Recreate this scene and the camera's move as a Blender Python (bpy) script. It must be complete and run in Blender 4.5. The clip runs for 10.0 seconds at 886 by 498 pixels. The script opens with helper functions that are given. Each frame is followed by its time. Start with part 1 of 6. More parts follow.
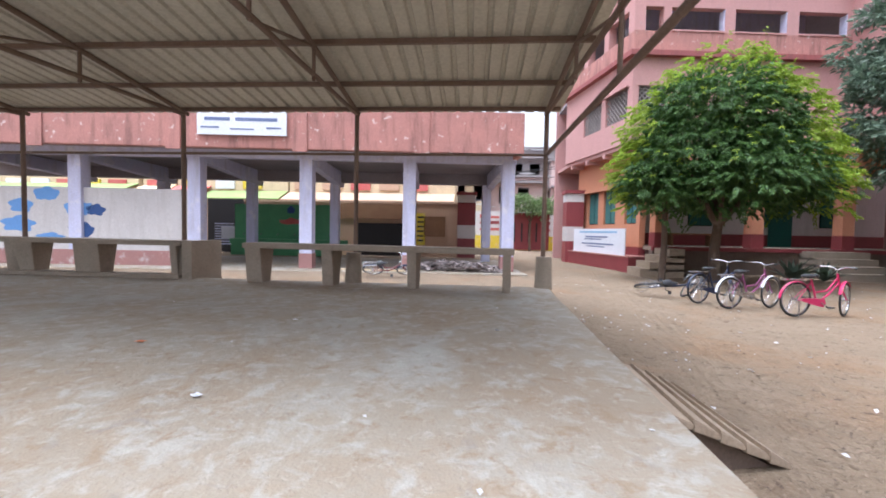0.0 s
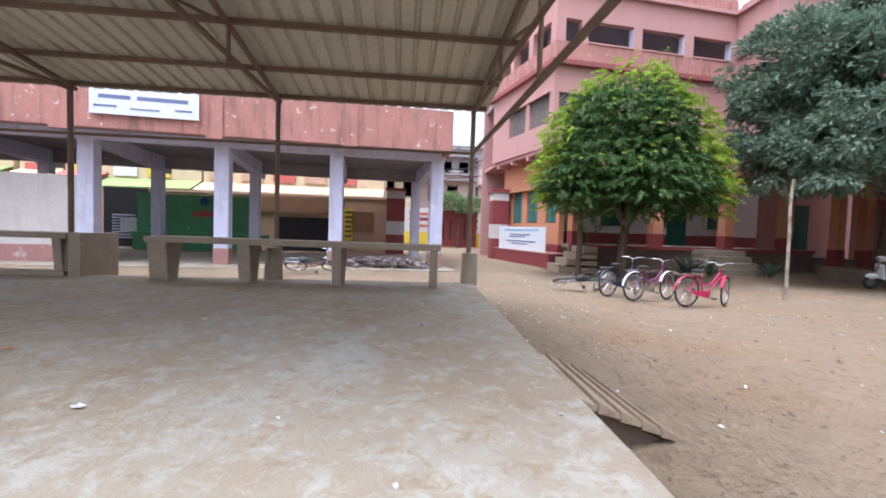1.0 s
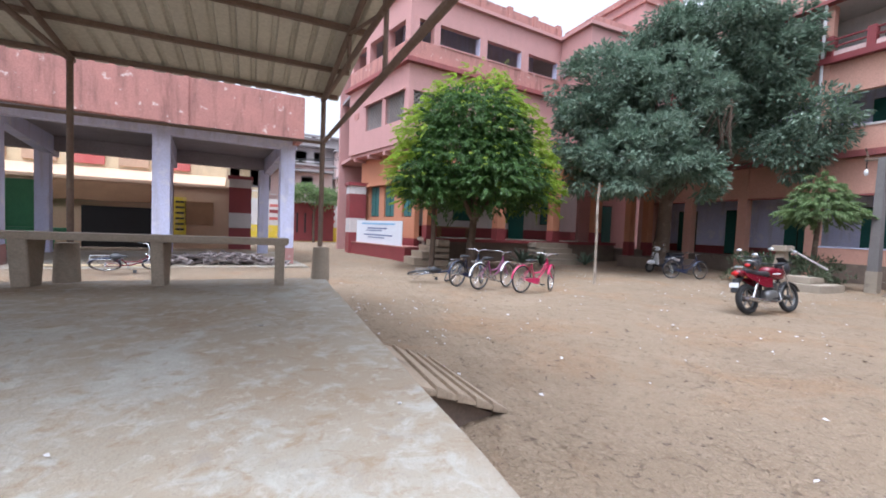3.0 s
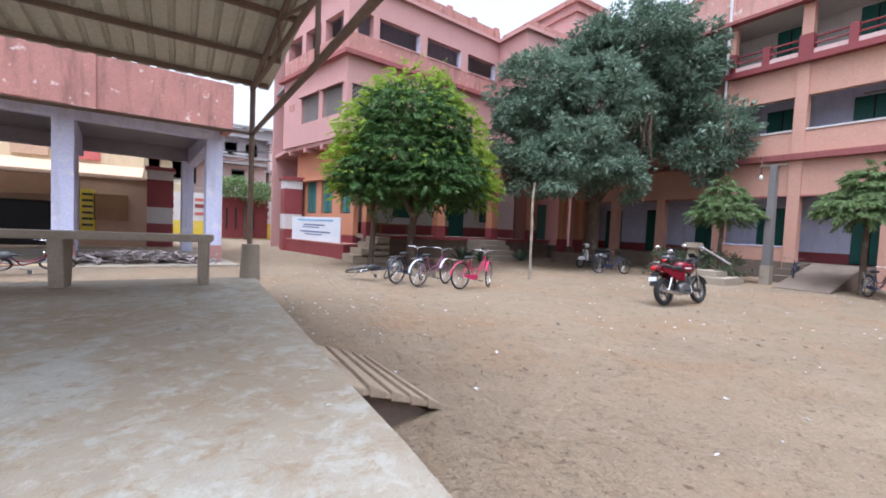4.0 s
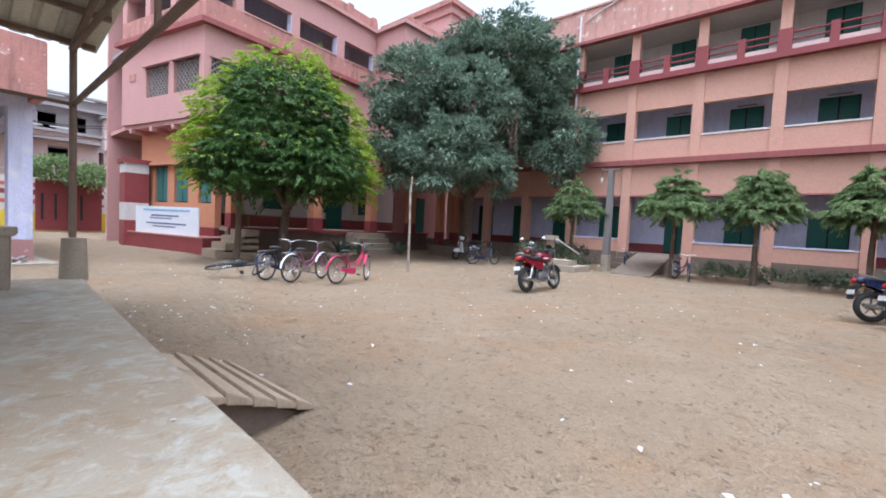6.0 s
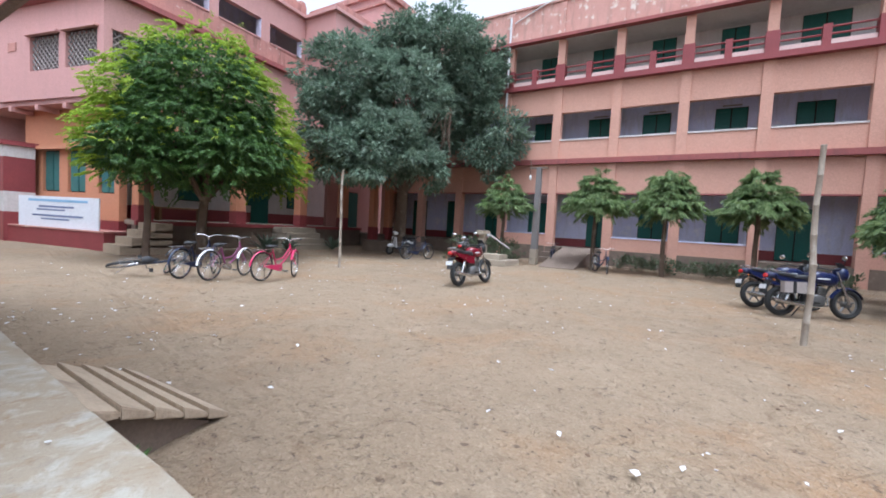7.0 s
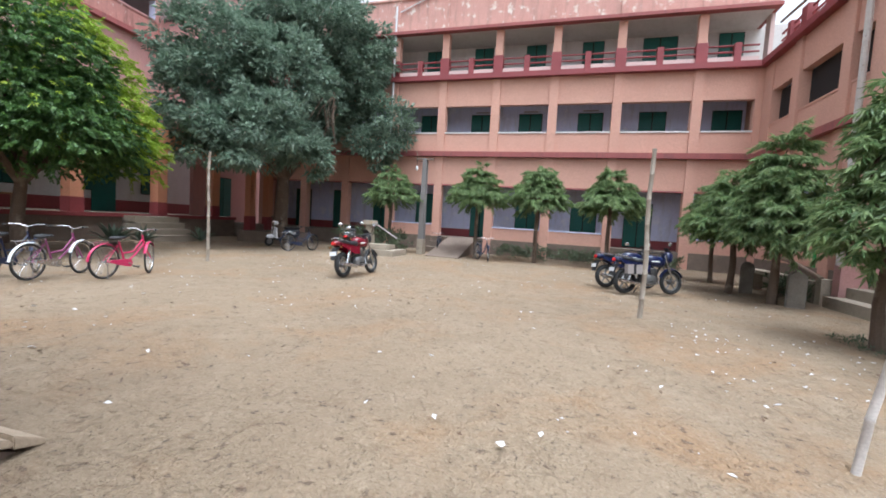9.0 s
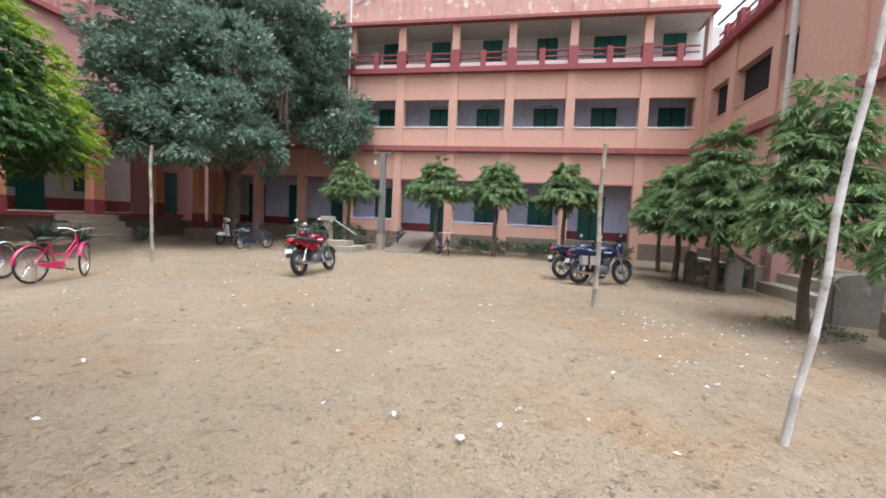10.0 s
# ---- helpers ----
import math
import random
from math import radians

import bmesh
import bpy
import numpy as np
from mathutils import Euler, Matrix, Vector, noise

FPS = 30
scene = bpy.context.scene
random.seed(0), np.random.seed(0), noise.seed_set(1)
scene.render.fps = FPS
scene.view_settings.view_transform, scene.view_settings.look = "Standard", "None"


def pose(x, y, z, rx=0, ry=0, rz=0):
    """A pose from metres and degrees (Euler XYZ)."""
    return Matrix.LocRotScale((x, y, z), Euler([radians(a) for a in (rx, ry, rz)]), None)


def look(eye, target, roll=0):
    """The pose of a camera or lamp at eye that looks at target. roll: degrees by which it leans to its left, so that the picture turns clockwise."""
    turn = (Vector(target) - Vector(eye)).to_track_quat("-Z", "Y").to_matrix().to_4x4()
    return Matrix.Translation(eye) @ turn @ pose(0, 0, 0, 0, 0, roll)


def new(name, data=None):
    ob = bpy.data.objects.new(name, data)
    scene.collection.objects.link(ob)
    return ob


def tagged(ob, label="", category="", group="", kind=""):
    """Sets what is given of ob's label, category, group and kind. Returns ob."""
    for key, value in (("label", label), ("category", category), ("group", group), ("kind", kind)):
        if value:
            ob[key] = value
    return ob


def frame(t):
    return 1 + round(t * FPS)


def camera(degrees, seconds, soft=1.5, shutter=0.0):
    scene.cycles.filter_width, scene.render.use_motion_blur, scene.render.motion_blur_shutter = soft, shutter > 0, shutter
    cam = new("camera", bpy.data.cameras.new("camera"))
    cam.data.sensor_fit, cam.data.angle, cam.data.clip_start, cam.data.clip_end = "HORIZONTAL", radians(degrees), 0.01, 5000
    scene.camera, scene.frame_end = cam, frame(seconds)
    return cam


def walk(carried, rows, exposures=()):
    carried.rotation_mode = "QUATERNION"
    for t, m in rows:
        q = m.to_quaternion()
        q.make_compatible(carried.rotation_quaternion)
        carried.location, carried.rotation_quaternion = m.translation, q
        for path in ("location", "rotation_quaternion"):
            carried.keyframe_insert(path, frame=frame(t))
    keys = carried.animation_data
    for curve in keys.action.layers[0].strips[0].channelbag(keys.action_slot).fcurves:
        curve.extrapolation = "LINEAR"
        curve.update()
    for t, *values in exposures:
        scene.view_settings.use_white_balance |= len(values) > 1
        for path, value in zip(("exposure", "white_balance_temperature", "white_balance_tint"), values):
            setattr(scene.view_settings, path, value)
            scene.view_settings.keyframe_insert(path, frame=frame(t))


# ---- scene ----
# the camera's walk: seconds, eye, yaw, pitch, lean
cam = camera(93.7, 10.0, soft=1.8)
K = 1.22  # metres of the place for each unit of the plan below
PATH = [
    (0, (-0.583, 0.613, 1.205), 4.08, -2.41, 1.11),
    (0.5, (-0.573, 0.620, 1.199), -0.90, -2.51, 1.63),
    (1, (-0.544, 0.621, 1.195), -5.60, -2.63, 1.93),
    (1.5, (-0.514, 0.625, 1.194), -10.76, -2.71, 2.14),
    (2, (-0.475, 0.626, 1.188), -15.14, -2.68, 2.12),
    (2.5, (-0.457, 0.629, 1.187), -20.05, -2.69, 2.17),
    (4, (-0.390, 0.626, 1.183), -32.84, -2.76, 2.58),
    (4.5, (-0.377, 0.618, 1.183), -36.56, -2.78, 2.64),
    (5, (-0.370, 0.615, 1.185), -40.89, -2.82, 2.69),
    (5.5, (-0.363, 0.603, 1.185), -44.89, -2.83, 2.82),
    (7, (-0.285, 0.567, 1.189), -58.13, -3.17, 3.18),
    (7.5, (-0.258, 0.553, 1.182), -62.20, -3.17, 3.43),
    (8, (-0.238, 0.528, 1.184), -66.34, -3.33, 3.44),
    (8.5, (-0.230, 0.511, 1.185), -69.77, -3.49, 3.48),
    (9, (-0.224, 0.494, 1.185), -73.25, -3.64, 3.41),
    (9.5, (-0.215, 0.480, 1.188), -76.01, -3.82, 3.13),
    (10, (-0.203, 0.472, 1.191), -78.65, -4.10, 2.69),
]


def aim(eye, yaw, pitch):
    a, b = radians(yaw), radians(pitch)
    return (eye[0] - math.sin(a) * math.cos(b), eye[1] + math.cos(a) * math.cos(b), eye[2] + math.sin(b))


walk(cam, [(t, Matrix.Translation(Vector(eye) * (K - 1)) @ look(eye, aim(eye, yaw, pitch), lean)) for t, eye, yaw, pitch, lean in PATH],
     [(0.0, 1.35, 5650, 13), (5.0, 1.25, 5500, 11), (7.5, 1.25, 5550, 8), (10.0, 1.38, 5750, 5)])

# ---- light ----
world = bpy.data.worlds.new("sky")
scene.world = world
world.use_nodes = True
wn, wl = world.node_tree.nodes, world.node_tree.links
sky = wn.new("ShaderNodeTexSky")
sky.sky_type, sky.sun_disc = "NISHITA", False
sky.sun_elevation, sky.sun_rotation = radians(74), radians(225)
sky.air_density, sky.dust_density, sky.ozone_density = 1.2, 6.0, 0.6
wn["Background"].inputs["Strength"].default_value = 0.15
haze = wn.new("ShaderNodeHueSaturation")
haze.inputs["Saturation"].default_value = 0.1
wl.new(sky.outputs[0], haze.inputs["Color"])
wl.new(haze.outputs[0], wn["Background"].inputs["Color"])
sun_data = bpy.data.lights.new("sun", "SUN")
sun_data.energy, sun_data.angle, sun_data.color = 1.0, radians(60), (1.0, 0.98, 0.96)
sun = new("sun", sun_data)
sun.matrix_world = look((-5.5, -5.5, 30), (0, 0, 0))


# ---- materials ----
def mat(name, color, rough=0.8, second=None, spots=None, scale=1.2, fine=40.0, bump=0.15, metal=0.0, amount=0.5, random_tint=0.0,
        streaks=None, spot_low=0.55, spot_high=0.68, spec=0.4, spot_scale=2.3, island=False, trans=0.0):
    """A surface with large patches, fine grain, optional stains and upright streaks."""
    m = bpy.data.materials.new(name)
    m.use_nodes = True
    n, l = m.node_tree.nodes, m.node_tree.links
    b = n["Principled BSDF"]
    co = n.new("ShaderNodeTexCoord")
    geo = n.new("ShaderNodeNewGeometry")

    def tex(s, detail, stretch=None):
        t = n.new("ShaderNodeTexNoise")
        t.inputs["Scale"].default_value, t.inputs["Detail"].default_value = s, detail
        t.inputs["Roughness"].default_value = 0.62
        if stretch:
            mp = n.new("ShaderNodeMapping")
            mp.inputs["Scale"].default_value = stretch
            l.new(geo.outputs["Position"], mp.inputs["Vector"])
            l.new(mp.outputs[0], t.inputs["Vector"])
        else:
            l.new(geo.outputs["Position"], t.inputs["Vector"])
        return t

    def ramp(src, a, c):
        r = n.new("ShaderNodeMapRange")
        r.inputs["From Min"].default_value, r.inputs["From Max"].default_value = a, c
        l.new(src, r.inputs["Value"])
        return r.outputs[0]

    def mix(fac, a, c, kind="MIX"):
        x = n.new("ShaderNodeMix")
        x.data_type, x.blend_type = "RGBA", kind
        for sock, v in ((x.inputs["Factor"], fac), (x.inputs["A"], a), (x.inputs["B"], c)):
            if isinstance(v, (int, float)):
                sock.default_value = v
            elif isinstance(v, tuple):
                sock.default_value = (*v, 1)
            else:
                l.new(v, sock)
        return x.outputs["Result"]

    second = second or tuple(c * 0.78 for c in color)
    big, small = tex(scale, 5), tex(fine, 3)
    col = mix(ramp(big.outputs["Fac"], 0.35, 0.68), color, mix(amount, color, second))
    col = mix(ramp(small.outputs["Fac"], 0.3, 0.7), col, mix(0.22, col, (0.0, 0.0, 0.0)))
    if streaks:
        st = tex(3.0, 4, (1.3, 1.3, 0.2))
        col = mix(ramp(st.outputs["Fac"], 0.5, 0.74), col, mix(0.55, col, streaks))
    if spots:
        sp = tex(spot_scale, 6)
        col = mix(ramp(sp.outputs["Fac"], spot_low, spot_high), col, spots)
    if random_tint:
        hsv = n.new("ShaderNodeHueSaturation")
        if island:
            rnd = geo.outputs["Random Per Island"]
        else:
            rnd = n.new("ShaderNodeObjectInfo").outputs["Random"]
        r = n.new("ShaderNodeMapRange")
        r.inputs["To Min"].default_value, r.inputs["To Max"].default_value = 1 - random_tint, 1 + random_tint
        l.new(rnd, r.inputs["Value"])
        l.new(r.outputs[0], hsv.inputs["Value"])
        l.new(col, hsv.inputs["Color"])
        col = hsv.outputs[0]
    l.new(col, b.inputs["Base Color"])
    rr = n.new("ShaderNodeMapRange")
    rr.inputs["To Min"].default_value, rr.inputs["To Max"].default_value = max(0.02, rough - 0.12), min(1, rough + 0.1)
    l.new(small.outputs["Fac"], rr.inputs["Value"])
    l.new(rr.outputs[0], b.inputs["Roughness"])
    b.inputs["Metallic"].default_value = metal
    b.inputs["Specular IOR Level"].default_value = spec
    if trans:
        b.inputs["Transmission Weight"].default_value = trans
    if bump:
        bp = n.new("ShaderNodeBump")
        bp.inputs["Strength"].default_value, bp.inputs["Distance"].default_value = bump, 0.02
        l.new(small.outputs["Fac"], bp.inputs["Height"])
        l.new(bp.outputs[0], b.inputs["Normal"])
    return m


def leaf_mat(name, dark, light, tip=0.25, gloss=0.45):
    m = bpy.data.materials.new(name)
    m.use_nodes = True
    n, l = m.node_tree.nodes, m.node_tree.links
    b = n["Principled BSDF"]
    geo = n.new("ShaderNodeNewGeometry")
    cr = n.new("ShaderNodeValToRGB")
    cr.color_ramp.elements[0].color, cr.color_ramp.elements[1].color = (*dark, 1), (*light, 1)
    l.new(geo.outputs["Random Per Island"], cr.inputs[0])
    no = n.new("ShaderNodeTexNoise")
    no.inputs["Scale"].default_value = 1.1
    l.new(geo.outputs["Position"], no.inputs["Vector"])
    mx = n.new("ShaderNodeMix")
    mx.data_type, mx.blend_type = "RGBA", "MULTIPLY"
    mx.inputs["Factor"].default_value = 0.5
    l.new(cr.outputs[0], mx.inputs["A"])
    l.new(no.outputs["Fac"], mx.inputs["B"])
    l.new(mx.outputs["Result"], b.inputs["Base Color"])
    b.inputs["Roughness"].default_value = gloss
    b.inputs["Specular IOR Level"].default_value = 0.5
    tr = n.new("ShaderNodeBsdfTranslucent")
    l.new(mx.outputs["Result"], tr.inputs["Color"])
    ms = n.new("ShaderNodeMixShader")
    ms.inputs[0].default_value = tip
    l.new(b.outputs[0], ms.inputs[1])
    l.new(tr.outputs[0], ms.inputs[2])
    l.new(ms.outputs[0], n["Material Output"].inputs["Surface"])
    return m


def earth_mat(name, base, patches, relief, rough=0.95, ruts=False):
    """A trodden surface: patches are (scale, low, high, colour, strength); relief is (scale, depth in metres, detail)."""
    m = bpy.data.materials.new(name)
    m.use_nodes = True
    n, l = m.node_tree.nodes, m.node_tree.links
    b = n["Principled BSDF"]
    geo = n.new("ShaderNodeNewGeometry")

    def tex(scale, detail, warp=0.6):
        t = n.new("ShaderNodeTexNoise")
        t.inputs["Scale"].default_value, t.inputs["Detail"].default_value = scale, detail
        t.inputs["Distortion"].default_value = warp
        t.inputs["Roughness"].default_value = 0.65
        l.new(geo.outputs["Position"], t.inputs["Vector"])
        return t.outputs["Fac"]
    col = None
    for scale, lo, hi, c, k in patches:
        r = n.new("ShaderNodeMapRange")
        r.inputs["From Min"].default_value, r.inputs["From Max"].default_value, r.inputs["To Max"].default_value = lo, hi, k
        l.new(tex(scale, 6), r.inputs["Value"])
        x = n.new("ShaderNodeMix")
        x.data_type = "RGBA"
        l.new(r.outputs[0], x.inputs["Factor"])
        if col is None:
            x.inputs["A"].default_value = (*base, 1)
        else:
            l.new(col, x.inputs["A"])
        x.inputs["B"].default_value = (*c, 1)
        col = x.outputs["Result"]
    l.new(col, b.inputs["Base Color"])
    b.inputs["Roughness"].default_value = rough
    b.inputs["Specular IOR Level"].default_value = 0.25
    last = None
    for scale, depth, detail in relief:
        bp = n.new("ShaderNodeBump")
        bp.inputs["Strength"].default_value, bp.inputs["Distance"].default_value = 1.0, depth
        l.new(tex(scale, detail, 0.35), bp.inputs["Height"])
        if last:
            l.new(last, bp.inputs["Normal"])
        last = bp.outputs[0]
    if ruts:
        def calc(op, a, c=None):
            x = n.new("ShaderNodeMath")
            x.operation = op
            for sock, v in zip(x.inputs, (a, c)):
                if v is None:
                    continue
                if isinstance(v, (int, float)):
                    sock.default_value = v
                else:
                    l.new(v, sock)
            return x.outputs[0]
        xyz = n.new("ShaderNodeSeparateXYZ")
        l.new(geo.outputs["Position"], xyz.inputs[0])
        wander = calc("MULTIPLY", tex(0.8 / K, 2), 0.35 * K)
        across = calc("SUBTRACT", calc("ADD", calc("SUBTRACT", xyz.outputs[0], calc("MULTIPLY", xyz.outputs[1], 0.19)), wander), 0.95 * K)
        band = n.new("ShaderNodeMapRange")
        band.inputs["From Min"].default_value, band.inputs["From Max"].default_value = 0.42 * K, 0.22 * K
        l.new(calc("ABSOLUTE", across), band.inputs["Value"])
        grooves = calc("MULTIPLY", calc("SINE", calc("MULTIPLY", across, 44.0 / K)), calc("MULTIPLY", band.outputs[0], tex(1.7 / K, 3)))
        bp = n.new("ShaderNodeBump")
        bp.inputs["Strength"].default_value, bp.inputs["Distance"].default_value = 0.8, 0.016
        l.new(grooves, bp.inputs["Height"])
        l.new(last, bp.inputs["Normal"])
        last = bp.outputs[0]
    l.new(last, b.inputs["Normal"])
    return m


SAND = earth_mat("sandy_soil", (0.235, 0.176, 0.12), [(0.22, 0.42, 0.68, (0.175, 0.128, 0.087), 0.75), (0.5, 0.5, 0.64, (0.24, 0.148, 0.082), 0.75), (1.6, 0.5, 0.72, (0.27, 0.21, 0.15), 0.7), (4.5, 0.55, 0.68, (0.16, 0.105, 0.066), 0.65), (9.0, 0.6, 0.66, (0.09, 0.06, 0.042), 0.8), (15.0, 0.61, 0.67, (0.08, 0.055, 0.04), 0.8), (35.0, 0.5, 0.72, (0.33, 0.265, 0.195), 0.6), (90.0, 0.55, 0.75, (0.1, 0.075, 0.055), 0.5)],
                 [(2.6, 0.11, 4), (6.5, 0.07, 5), (16.0, 0.034, 4), (40.0, 0.013, 3)], ruts=True)
CONC = earth_mat("worn_concrete", (0.29, 0.255, 0.205), [(0.35, 0.42, 0.62, (0.25, 0.19, 0.13), 0.75), (0.7, 0.5, 0.66, (0.335, 0.33, 0.30), 0.8), (1.2, 0.48, 0.66, (0.275, 0.205, 0.135), 0.6), (5.5, 0.5, 0.64, (0.37, 0.36, 0.325), 0.65), (7.5, 0.54, 0.66, (0.225, 0.16, 0.1), 0.65), (5.0, 0.58, 0.72, (0.22, 0.2, 0.18), 0.6), (14.0, 0.56, 0.74, (0.44, 0.41, 0.36), 0.55), (60.0, 0.55, 0.75, (0.17, 0.14, 0.11), 0.5)],
                 [(8.0, 0.01, 4), (45.0, 0.006, 3)], 0.78)
CEMENT = mat("grey_cement", (0.36, 0.305, 0.24), 0.85, (0.26, 0.21, 0.16), (0.17, 0.14, 0.11), 2.5, 35, 0.35, spot_low=0.58, spot_high=0.8)
RAMPCEM = mat("earthy_cement", (0.40, 0.315, 0.23), 0.9, (0.29, 0.22, 0.16), (0.19, 0.14, 0.1), 3, 35, 0.4, spot_low=0.58, spot_high=0.75)
# Brown cement, with shade under trees and the pavilion ramp put into its colour.
SHADEBROWNCEM = mat("shade_brown_cement", (0.2, 0.15, 0.12), 0.92, (0.12, 0.095, 0.075), (0.3, 0.24, 0.2), 2.5, 35, 0.4, spot_low=0.6, spot_high=0.8)
PINK = mat("pink_limewash", (0.55, 0.30, 0.28), 0.88, (0.5, 0.28, 0.265), (0.44, 0.3, 0.29), 0.7, 25, 0.12, streaks=(0.42, 0.24, 0.225), spot_low=0.66, spot_high=0.82)
PINK_OLD = mat("weathered_pink_plaster", (0.50, 0.235, 0.20), 0.9, (0.34, 0.175, 0.155), (0.62, 0.5, 0.46), 1.3, 25, 0.3, streaks=(0.05, 0.035, 0.035), spot_low=0.62, spot_high=0.70, spot_scale=4.2)
ORANGE = mat("salmon_limewash", (0.62, 0.35, 0.27), 0.88, (0.55, 0.31, 0.245), None, 0.8, 25, 0.1, streaks=(0.54, 0.29, 0.22))
TERRA = mat("orange_limewash", (0.62, 0.28, 0.16), 0.88, (0.55, 0.25, 0.155), None, 0.8, 25, 0.1)
ROOFBAND = mat("peeling_pink_parapet", (0.60, 0.34, 0.29), 0.9, (0.5, 0.25, 0.21), (0.66, 0.58, 0.52), 0.9, 22, 0.3, streaks=(0.2, 0.15, 0.13), spot_low=0.56, spot_high=0.66)
MAROON = mat("dark_red_paint", (0.27, 0.055, 0.06), 0.6, (0.2, 0.045, 0.05), None, 1.5, 30, 0.1)
REDBAND = mat("red_band_paint", (0.34, 0.1, 0.095), 0.75, (0.24, 0.08, 0.08), None, 1.2, 30, 0.15, streaks=(0.12, 0.06, 0.06))
LILAC = mat("pale_lilac_wash", (0.66, 0.67, 0.87), 0.85, (0.58, 0.59, 0.78), (0.68, 0.67, 0.76), 1.0, 25, 0.1, streaks=(0.38, 0.35, 0.38))
WHITE = mat("dull_white_wash", (0.66, 0.63, 0.62), 0.85, (0.54, 0.52, 0.51), None, 0.9, 25, 0.1, streaks=(0.45, 0.42, 0.4))
# Soffit colour lowered so that it carries the shade inside the hall.
CEIL = mat("shaded_soffit_wash", (0.33, 0.30, 0.33), 0.9, (0.22, 0.19, 0.2), None, 0.8, 20, 0.1)
GREEN = mat("dark_green_shutter_paint", (0.012, 0.115, 0.095), 0.5, (0.01, 0.085, 0.07), None, 2, 30, 0.1)
TEAL = mat("teal_shutter_paint", (0.07, 0.2, 0.19), 0.6, (0.05, 0.15, 0.15), None, 2, 30, 0.1)
BRIGHTGREEN = mat("bright_green_paint", (0.05, 0.42, 0.1), 0.5)
# Near-black that puts the shade of interiors into flat sheets.
DARK = mat("interior_shade_black", (0.018, 0.015, 0.015), 0.9)
MESHBACK = mat("dusty_screen_back", (0.17, 0.145, 0.14), 0.85)
GRILLE = mat("grey_lattice", (0.32, 0.28, 0.27), 0.7)
STEEL = mat("rust_brown_steel", (0.2, 0.145, 0.115), 0.6, (0.17, 0.1, 0.06), (0.2, 0.15, 0.11), 3, 30, 0.2, metal=0.3)
SHEET = mat("profiled_roof_sheet", (0.56, 0.545, 0.465), 0.5, (0.48, 0.46, 0.385), None, 0.6, 20, 0.05, metal=0.15)
BAMBOO = mat("weathered_bamboo", (0.31, 0.26, 0.21), 0.8, (0.2, 0.16, 0.13), (0.4, 0.36, 0.31), 5, 50, 0.25)
PALEPOLE = mat("pale_bamboo", (0.52, 0.47, 0.44), 0.7, (0.4, 0.34, 0.3), (0.2, 0.16, 0.13), 6, 50, 0.25, spot_low=0.6, spot_high=0.7, spot_scale=7)
BARK = mat("tree_bark", (0.13, 0.09, 0.065), 0.95, (0.08, 0.055, 0.04), (0.2, 0.16, 0.12), 4, 45, 0.7)
WOOD = mat("brown_board", (0.30, 0.16, 0.08), 0.75, (0.2, 0.1, 0.05), None, 2, 40, 0.2)
TAN = mat("tan_plaster", (0.56, 0.38, 0.26), 0.88, (0.48, 0.31, 0.21), None, 0.9, 25, 0.1)
YELLOW = mat("yellow_paint", (0.74, 0.56, 0.05), 0.75, spots=(0.6, 0.45, 0.2))
CREAM = mat("cream_wash", (0.70, 0.56, 0.36), 0.85, streaks=(0.4, 0.3, 0.22))
PAPER = mat("white_flex_sheet", (0.78, 0.80, 0.86), 0.5, (0.7, 0.72, 0.78), None, 1, 20, 0.03)
PRINT = mat("blue_grey_print", (0.16, 0.2, 0.36), 0.6)
BLUEPRINT = mat("light_blue_print", (0.30, 0.52, 0.75), 0.6)
REDPRINT = mat("red_print", (0.5, 0.1, 0.09), 0.7, (0.6, 0.25, 0.22))
FARGREY = mat("distant_grey_concrete", (0.34, 0.31, 0.31), 0.9, (0.24, 0.22, 0.22), None, 0.5, 12, 0.1)
BLUE1 = mat("mural_light_blue", (0.17, 0.36, 0.72), 0.8)
BLUE2 = mat("mural_dark_blue", (0.045, 0.1, 0.28), 0.8)
BOARDGREEN = mat("green_tin_panel", (0.1, 0.36, 0.16), 0.5, (0.07, 0.26, 0.12), None, 1.5, 30, 0.1)
TYRE = mat("black_rubber", (0.022, 0.022, 0.023), 0.8)
CHROME = mat("chrome_steel", (0.62, 0.62, 0.63), 0.25, metal=0.95, bump=0)
BLACKP = mat("black_plastic", (0.025, 0.025, 0.028), 0.5)
ENGINE = mat("dull_aluminium", (0.2, 0.2, 0.2), 0.45, metal=0.7)
PINKBIKE = mat("hot_pink_enamel", (0.5, 0.02, 0.1), 0.35, bump=0, spec=0.5)
PURPLEBIKE = mat("purple_pink_enamel", (0.24, 0.06, 0.15), 0.4, bump=0)
DARKBIKE = mat("dark_blue_enamel", (0.015, 0.022, 0.055), 0.4, bump=0)
REDMOTO = mat("red_tank_enamel", (0.15, 0.005, 0.016), 0.25, bump=0, spec=0.6)
BLUEMOTO = mat("blue_tank_enamel", (0.007, 0.014, 0.065), 0.3, bump=0, spec=0.6)
LAMPRED = mat("red_lamp_lens", (0.5, 0.02, 0.02), 0.25, bump=0)
WHITEP = mat("white_panel_paint", (0.7, 0.7, 0.72), 0.35, bump=0)
SKIN_PINK = mat("pale_pink_render", (0.66, 0.5, 0.47), 0.9, (0.56, 0.42, 0.4), None, 0.6, 20, 0.1)
LEAF_LIME = leaf_mat("glossy_green_leaf", (0.06, 0.14, 0.045), (0.17, 0.31, 0.075), 0.4)
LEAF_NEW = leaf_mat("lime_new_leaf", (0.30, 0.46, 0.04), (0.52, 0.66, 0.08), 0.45)
